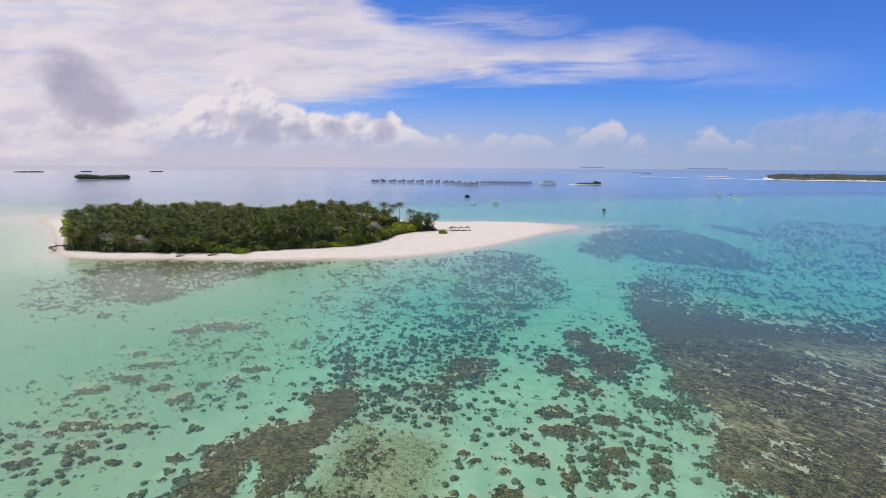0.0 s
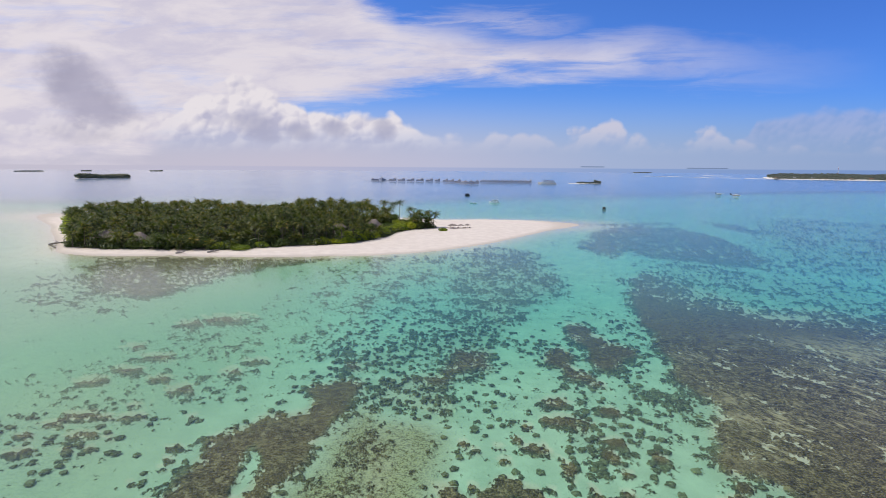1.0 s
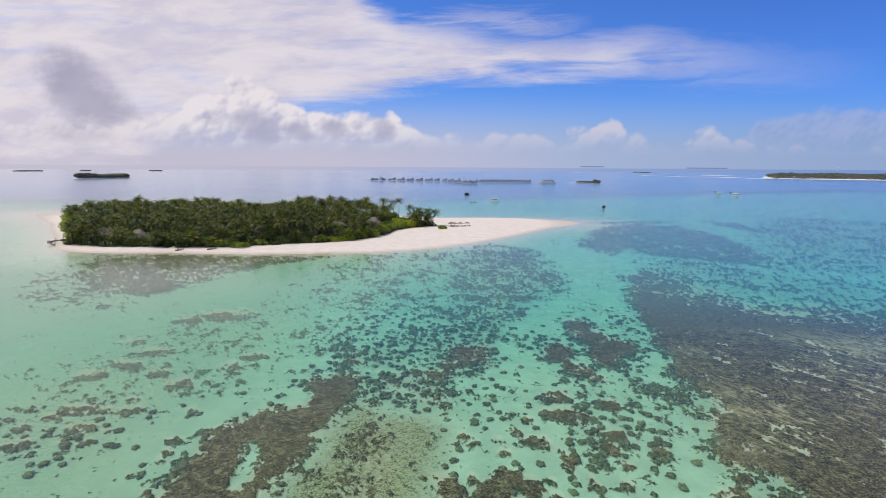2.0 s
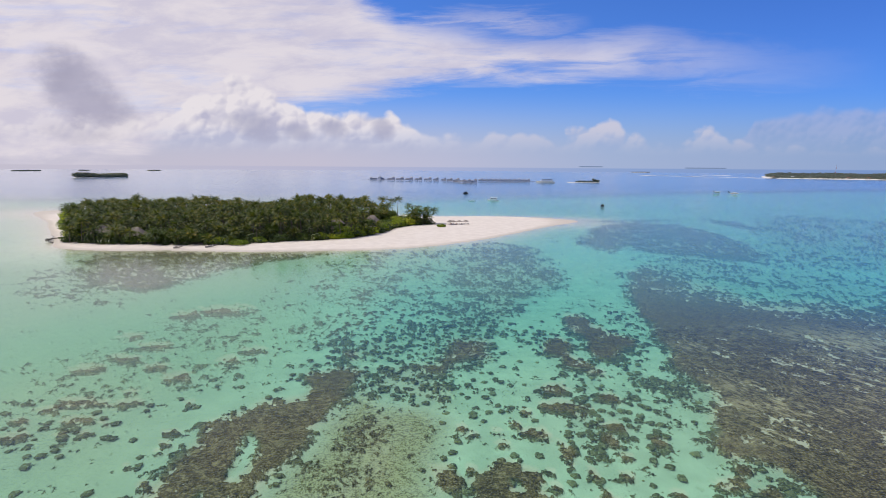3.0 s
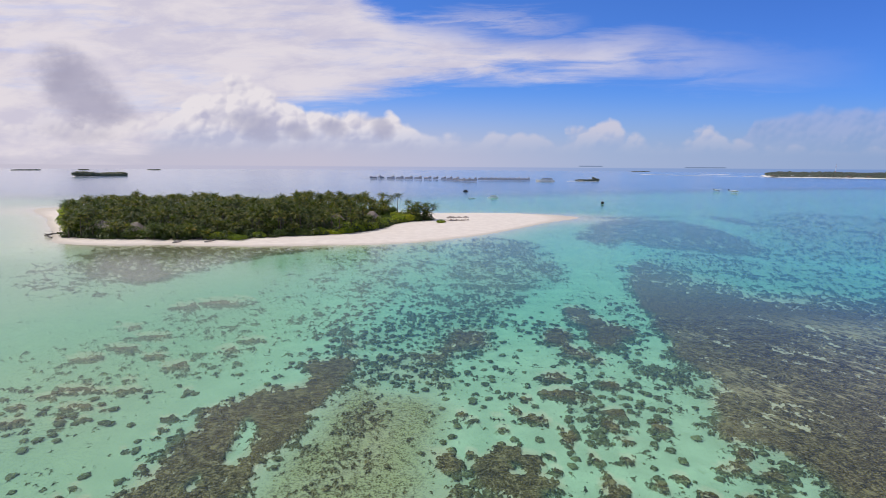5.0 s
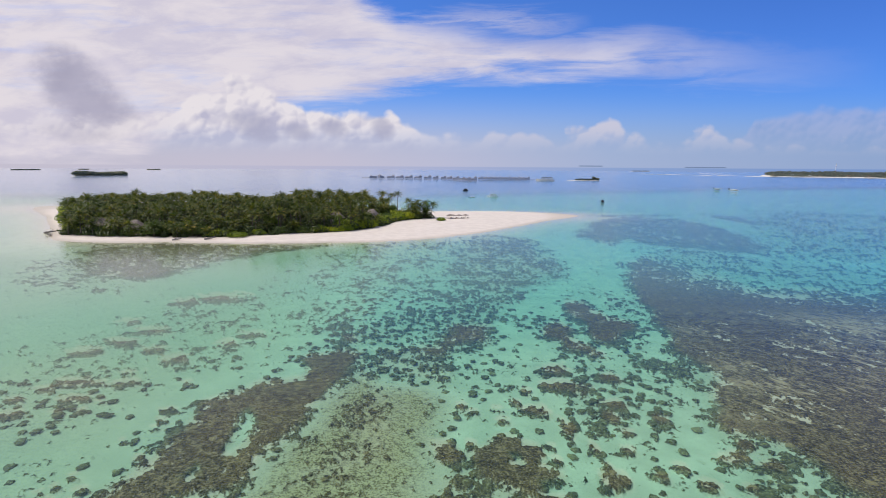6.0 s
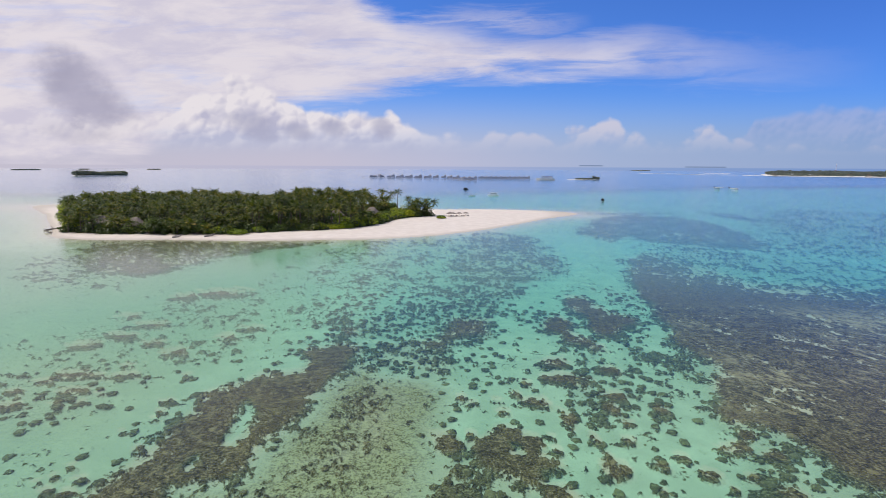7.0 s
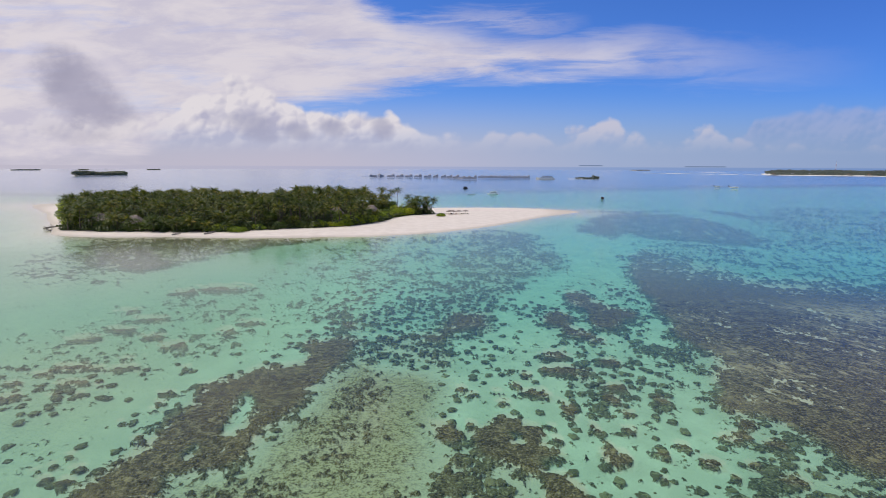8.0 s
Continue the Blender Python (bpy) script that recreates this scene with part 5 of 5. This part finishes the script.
# ---------------------------------------------------------------- villas over the water
def water_villa(x, y, turn, size, tall, label="grey timber villa on stilts over the lagoon with thatched roofs"):
    r = random.Random(int(x * 7 + y))
    ob = thing("water_villa", label, "villa", "villas over the water")
    a = 10.0 * size
    part("deck", box(bmesh.new(), (a * 1.7, a * 1.1, 0.4), (a * 0.1, 0, 2.0)), "hazed_timber", ob)
    for dx in (-0.65, -0.15, 0.35, 0.85):
        for dy in (-0.45, 0.45):
            part("stilt", tube(bmesh.new(), [(a * dx, a * dy, -3.0), (a * dx, a * dy, 1.9)], (0.26, 0.24), 6), "timber", ob)
    w = part("wall", box(bmesh.new(), (a * 0.70, a * 0.8, 6.0 * tall), (-a * 0.38, 0, 2.2 + 3.0 * tall), bevel=0.06), "hazed_timber", ob)
    for q in (-0.16, 0.16):
        part("window", box(bmesh.new(), (a * 0.17, 0.08, 1.9), (a * (q - 0.38), -a * 0.41, 4.2)), "glass", w)
    bm = thatch_roof(bmesh.new(), a * 0.36, a * 0.44, 3.2 * tall, r, 12)
    bmesh.ops.translate(bm, vec=(-a * 0.38, 0, 2.1 + 6.0 * tall), verts=bm.verts)
    part("roof", bm, "hazed_thatch", ob)
    wing = part("bath_wing", box(bmesh.new(), (a * 1.0, a * 0.7, 4.2), (a * 0.46, 0, 4.3), bevel=0.05), "hazed_timber", ob)
    for q in (-0.2, 0.15):
        part("window", box(bmesh.new(), (a * 0.2, 0.08, 1.6), (a * (q + 0.46), -a * 0.36, 4.3)), "glass", wing)
    bm = thatch_roof(bmesh.new(), a * 0.50, a * 0.40, 1.6, r, 10)
    bmesh.ops.translate(bm, vec=(a * 0.46, 0, 6.3), verts=bm.verts)
    part("roof", bm, "hazed_thatch", wing)
    ob.matrix_basis = pose(x, y, 0, 0, 0, turn)
    return ob


for x, y, size, tall, turn in ((-198, 1428, 1.25, 0.85, 10), (-176, 1432, 1.15, 1.1, 60), (-143, 1412, 1.25, 1.05, 178), (-117, 1402, 1.25, 1.05, 178), (-91, 1400, 1.25, 1.05, 178), (-65, 1400, 1.25, 1.05, 178),
                               (-38, 1390, 1.25, 1.05, 178), (-16, 1385, 0.9, 1, 178), (6, 1369, 0.8, 1, 178), (22, 1340, 0.9, 1.0, 170), (38, 1290, 1.0, 1.1, 160), (52, 1235, 0.95, 0.9, 150),
                               (63, 1215, 1.2, 1.0, 170), (79, 1225, 1.1, 1.1, 175)):
    water_villa(x, y, turn, size, tall)
for k in range(11):
    c = water_villa(105 + 12.4 * k, 1336 - 1.2 * k, 176, 0.74, 1.0 if k % 2 == 0 else 0.9)


def jetty(points, label):
    ob = thing("jetty", label, "jetty", "jetties of the water villas")
    for (ax, ay), (bx, by) in zip(points, points[1:]):
        l = math.hypot(bx - ax, by - ay)
        turn = math.degrees(math.atan2(by - ay, bx - ax))
        part("walkway", box(bmesh.new(), (l, 2.6, 0.3), ((ax + bx) / 2, (ay + by) / 2, 2.2), turn), "timber", ob)
        n = max(2, int(l / 14))
        for k in range(n):
            t = k / n
            for s in (-1.1, 1.1):
                px, py = ax + (bx - ax) * t - s * math.sin(radians(turn)), ay + (by - ay) * t + s * math.cos(radians(turn))
                part("pile", tube(bmesh.new(), [(px, py, -3), (px, py, 2.1)], (0.2, 0.2), 5), "timber", ob)


jetty([(-232, 1450), (-180, 1444), (-20, 1402), (10, 1380), (45, 1250), (88, 1238)], "long timber jetty on piles linking the water villas")
jetty([(96, 1350), (236, 1338), (252, 1336)], "straight timber jetty on piles behind the water villas")
pontoon = part("pontoon", box(bmesh.new(), (3.0, 1.2, 0.9), (0, 0, 0), bevel=0.06), "white")
pontoon.location = (250, 1332, 0.3)
tagged(pontoon, "small white floating pontoon at the jetty's end", "pontoon")


# ---------------------------------------------------------------- far islands
def far_island(name, outline, high, clumps, tree_h, seed, label, inset=18, leaf=5.0, leaves=44, groups=None):
    r = random.Random(seed)
    pts = rounded(outline, 4)
    cx, cy = pts.mean(0)
    ob = thing(name, label, "island", groups or "islands on the horizon")
    rings = []
    for k, z in ((1.0, -1.0), (0.985, 0.3), (0.93, high)):
        rings.append([(cx + (p[0] - cx) * k, cy + (p[1] - cy) * k, z) for p in pts])
    part("sand", loft(bmesh.new(), rings), "sand", ob)
    low, top = pts.min(0), pts.max(0)
    spots = []
    rs = np.random.RandomState(seed)
    while len(spots) < clumps:
        q = np.stack([rs.uniform(low[0], top[0], 2000), rs.uniform(low[1], top[1], 2000)], -1)
        spots.extend(q[within(pts, q[:, 0], q[:, 1]) > inset])
    vs, fs, n = [], [], 0
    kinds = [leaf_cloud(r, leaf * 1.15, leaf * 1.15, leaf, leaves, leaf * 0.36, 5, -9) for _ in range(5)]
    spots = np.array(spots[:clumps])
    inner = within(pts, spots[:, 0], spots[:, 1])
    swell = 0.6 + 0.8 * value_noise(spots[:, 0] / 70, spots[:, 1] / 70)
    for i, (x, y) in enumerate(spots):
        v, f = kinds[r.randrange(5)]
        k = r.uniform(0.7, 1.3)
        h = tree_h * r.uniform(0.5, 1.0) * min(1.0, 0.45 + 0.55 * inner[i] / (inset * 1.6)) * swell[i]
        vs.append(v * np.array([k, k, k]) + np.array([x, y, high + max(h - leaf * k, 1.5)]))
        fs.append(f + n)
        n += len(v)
    tagged(raw("forest", np.concatenate(vs), np.concatenate(fs), "far", ob), "palm woods, green greyed by painted haze", kind="stuff")
    return ob


far_island("wooded_island", [(-1094, 1473), (-1076, 1461), (-1042, 1486), (-1006, 1552), (-1014, 1610), (-1062, 1610), (-1096, 1536)], 1.5, 800, 13, 1, "small wooded island far off, haze-greyed green to the waterline", 4)
far_island("low_island", [(-2341, 2690), (-2303, 2706), (-2250, 2774), (-2265, 2827), (-2318, 2774)], 0.8, 500, 4, 2, "thin low wooded island on the horizon", 10, 4)
far_island("low_island", [(-2227, 3048), (-2204, 3032), (-2181, 3063), (-2189, 3108), (-2219, 3101)], 0.8, 240, 5, 3, "thin low wooded island on the horizon", 8, 4)
far_island("low_island", [(-1915, 3230), (-1877, 3215), (-1839, 3245), (-1854, 3298), (-1900, 3298)], 0.8, 340, 7, 4, "thin low wooded island on the horizon", 8, 4)
far_island("low_island", [(1690, 4420), (1760, 4400), (1850, 4420), (1840, 4460), (1700, 4460)], 0.8, 260, 4, 5, "thin low wooded island on the horizon", 8, 4)
far_island("inhabited_island", [(1385, 2120), (1400, 2085), (1700, 1895), (1960, 1700), (2500, 1500), (2900, 1900), (2700, 2800), (2100, 3000), (1700, 2650)], 2.0, 5200, 17, 6,
           "long inhabited island with pale beach, woods and houses", 26, 7.0, 34)
far_island("wooded_islet", [(362, 1352), (380, 1338), (412, 1334), (428, 1346), (425, 1364), (395, 1368)], 0.9, 90, 5.5, 7, "tiny islet with low scrub and one taller clump", 1.5, 2.6, 60)
r7 = random.Random(9)
for x, y, h in ((411, 1347, 10.5), (417, 1350, 8.0), (424, 1348, 6.5)):
    t = thing("islet_tree", "tree on a tiny islet, green greyed by painted haze", "tree", "trees of the islet")
    part("trunk", tube(bmesh.new(), [(0, 0, 0), (0.2, 0, h * 0.7)], (0.3, 0.15), 6), "bark", t)
    v, f = leaf_cloud(r7, 4.2, 4.2, h * 0.36, 420, 0.8, 6, -9)
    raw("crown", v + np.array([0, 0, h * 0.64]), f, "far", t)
    t.location = (x, y, 1.0)


def sand_bank(points, label):
    pts = rounded(points, 4)
    c = pts.mean(0)
    bm = loft(bmesh.new(), [[(*p, -0.6) for p in pts], [(*(c + (p - c) * 0.9), 0.5) for p in pts], [(*(c + (p - c) * 0.6), 0.9) for p in pts]])
    tagged(part("sand_bank", bm, "sand"), label, "sand bank", "sand banks")


sand_bank([(1080, 2700), (1180, 2540), (1255, 2320), (1275, 2320), (1200, 2600), (1100, 2760)], "long low bank of white sand awash")
sand_bank([(1330, 2190), (1390, 2110), (1410, 2130), (1360, 2230)], "low spit of white sand at an island's end")
sand_bank([(1290, 2330), (1340, 2280), (1370, 2290), (1320, 2360)], "thin strip of white sand awash")
sand_bank([(1560, 3000), (1640, 2880), (1680, 2890), (1600, 3040)], "thin strip of white sand awash")
sand_bank([(338, 1340), (362, 1335), (370, 1345), (345, 1350)], "small white sand bar beside an islet")

hr = random.Random(31)
for k in range(11):
    t = k / 10
    x, y = 1430 + 520 * t + hr.uniform(-12, 12), 2105 - 350 * t + hr.uniform(0, 60) + 14
    h = thing("far_house", "small pale house with a pitched roof among trees", "house", "houses of the inhabited island")
    w, d = hr.uniform(9, 15), hr.uniform(7, 10)
    part("wall", box(bmesh.new(), (w, d, 5), (0, 0, 2.5)), "plaster", h)
    bm = loft(bmesh.new(), [[(-w * 0.55, -d * 0.6, 5), (w * 0.55, -d * 0.6, 5), (w * 0.55, d * 0.6, 5), (-w * 0.55, d * 0.6, 5)],
                            [(-w * 0.5, -0.1, 7.5), (w * 0.5, -0.1, 7.5), (w * 0.5, 0.1, 7.5), (-w * 0.5, 0.1, 7.5)]])
    part("roof", bm, hr.choice(["roof_red", "thatch", "white"]), h)
    for q in (-0.25, 0.25):
        part("window", box(bmesh.new(), (2.4, 0.1, 2.0), (w * q, -d * 0.5 - 0.04, 3.4)), "glass", h)
    h.matrix_basis = pose(x, y, 1.9, 0, 0, -33)


def mast(x, y, high):
    ob = thing("radio_mast", "tall lattice radio mast painted in red and white bands", "mast")
    n = 7
    for k in range(n):
        a, b = high * k / n, high * (k + 1) / n
        wa, wb = 1.9 - 1.3 * k / n, 1.9 - 1.3 * (k + 1) / n
        bm = bmesh.new()
        for sx, sy in ((-1, -1), (1, -1), (1, 1), (-1, 1)):
            tube(bm, [(sx * wa, sy * wa, a), (sx * wb, sy * wb, b)], (0.17, 0.17), 5)
            qx, qy = (-sy, sx)
            tube(bm, [(sx * wa, sy * wa, a), (qx * wb, qy * wb, b)], (0.09, 0.09), 4)
        part("section", bm, "red" if k % 3 == 2 else "white", ob)
    part("aerial", tube(bmesh.new(), [(0, 0, high - 1), (0, 0, high + 8)], (0.3, 0.1), 6), "metal", ob)
    part("dish", box(bmesh.new(), (4, 4, 3.5), (0, 0, high * 0.86), bevel=0.6), "white", ob)
    ob.location = (x, y, 1.9)


mast(2090, 2640, 58)


# ---------------------------------------------------------------- coral heads, one by one
def coral_material():
    m, n = material("living_coral")
    co = place(n)
    info = n.add("ShaderNodeObjectInfo")
    geo = n.add("ShaderNodeNewGeometry")
    k = n.math("FRACT", n.math("ADD", info.outputs["Random"], geo.outputs["Random Per Island"]))
    col = n.ramp(k, [(0.0, (0.10, 0.078, 0.032)), (0.5, (0.14, 0.108, 0.044)), (0.85, (0.20, 0.155, 0.065)), (1.0, (0.30, 0.24, 0.11))])
    grain = n.noise(n.add("ShaderNodeNewGeometry").outputs["Position"], 2.5, 4.0, 0.76)
    col = n.mix(n.step(grain, 0.50, 0.62, 0.0, 0.85), col, (0.42, 0.34, 0.16))
    col = n.mix(n.step(grain, 0.44, 0.30, 0.0, 0.7), col, (0.035, 0.024, 0.014))
    surface(n, col, 0.9, bump=grain, bump_size=0.2, spec=0.2)
    return m


M["coral"] = coral_material()


def head_mesh(r, sides=13):
    """A rugged dome of unit radius."""
    lobes = [r.uniform(0.66, 1.16) for _ in range(sides)]
    rings = [(1.0, -0.35), (0.94, 0.12), (0.62, 0.40)]
    verts, faces = [], []
    for k, z in rings:
        for i in range(sides):
            a, w = 2 * math.pi * i / sides, lobes[i] * r.uniform(0.92, 1.08)
            verts.append((k * w * math.cos(a), k * w * math.sin(a), z * r.uniform(0.85, 1.15)))
    verts.append((r.uniform(-0.1, 0.1), r.uniform(-0.1, 0.1), 0.46))
    for j in range(2):
        for i in range(sides):
            q = (i + 1) % sides
            faces.append((j * sides + i, j * sides + q, (j + 1) * sides + q, (j + 1) * sides + i))
    faces += [(2 * sides + i, 2 * sides + (i + 1) % sides, 3 * sides) for i in range(sides)]
    return np.array(verts), faces


cr = random.Random(77)
HEADS = [head_mesh(cr) for _ in range(8)]
head_data = []
for k, (v, f) in enumerate(HEADS):
    me = bpy.data.meshes.new("coral_head")
    me.from_pydata([tuple(q) for q in v], [], f)
    me.polygons.foreach_set("use_smooth", [True] * len(me.polygons))
    me.materials.append(M["coral"])
    head_data.append(me)

rs = np.random.RandomState(12)
jx, jy, rad = np.random.RandomState(1).rand(3, 256, 256)  # the same lattice as the reef's small heads
ii, jj = np.meshgrid(np.arange(-72, 84), np.arange(27, 110), indexing="ij")
hx, hy = (ii + 0.1 + 0.8 * jx[ii % 256, jj % 256]).ravel() * 1.5, (jj + 0.1 + 0.8 * jy[ii % 256, jj % 256]).ravel() * 1.5
size = (0.14 + 0.46 * rad[ii % 256, jj % 256].ravel() ** 1.5) * 1.5
extra = rs.uniform((-100, 42), (115, 150), (5200, 2))  # small ones strewn between
hx, hy = np.concatenate([hx, extra[:, 0]]), np.concatenate([hy, extra[:, 1]])
size = np.concatenate([size, np.clip(rs.lognormal(-1.4, 0.4, 5200), 0.12, 0.5)])
hc = reef_cover(hx, hy)
level = reef_level(hx, hy, hc)
keep = (level > 0.02) & (np.abs(hx) < hy * 1.02 + 6) & (hc < 0.86)
keep |= (rs.uniform(0, 1, hx.shape) < 0.07 + 0.3 * ease(within(OLIVE, hx, hy), -1, 1)) & (hc > 0.09) & (hc < 0.86) & (size < 0.35)
keep |= (hc >= 0.86) & (rs.uniform(0, 1, hx.shape) < 0.25)
keep &= weed_and_sheen(hx, hy) < 0.35
hx, hy, hc = hx[keep], hy[keep], hc[keep]
hr_ = np.clip(size[keep], 0.14, 1.0) * 0.95
hr_ = hr_ * (1 - 0.35 * ease(within(OLIVE, hx, hy), -2, 2))
hd = water_depth(hx, hy, within(SHORE, hx, hy))
hd = hd - 0.8 * ease(reef_level(hx, hy, hc), -0.02, 0.12) * np.minimum(0.5, hd * 0.45)
high = np.minimum(hr_ * 0.42, np.maximum(hd - 0.15, 0.05) / 0.5)
turn = rs.uniform(0, 360, hx.shape)
kind = rs.randint(0, 8, hx.shape)
order = np.argsort(hy + 0.12 * np.abs(hx - 10))
vs, fs, n = [], [], 0
for c, i in enumerate(order):
    m = pose(hx[i], hy[i], -hd[i] + 0.12 * high[i], 0, 0, turn[i]) @ Matrix.Diagonal((hr_[i], hr_[i] * 0.86, high[i], 1))
    if c < 300:
        ob = new("coral_head", head_data[kind[i]])
        ob.parent, ob.matrix_basis = ground, m
    else:
        v, f = HEADS[kind[i]]
        vs.append(v @ np.array(m.to_3x3()).T + np.array(m.translation))
        fs.extend(tuple(q + n for q in g) for g in f)
        n += len(v)
tagged(raw("coral_heads", np.concatenate(vs), fs, "coral", ground, True), "brown coral heads scattered over pale sand", kind="stuff")
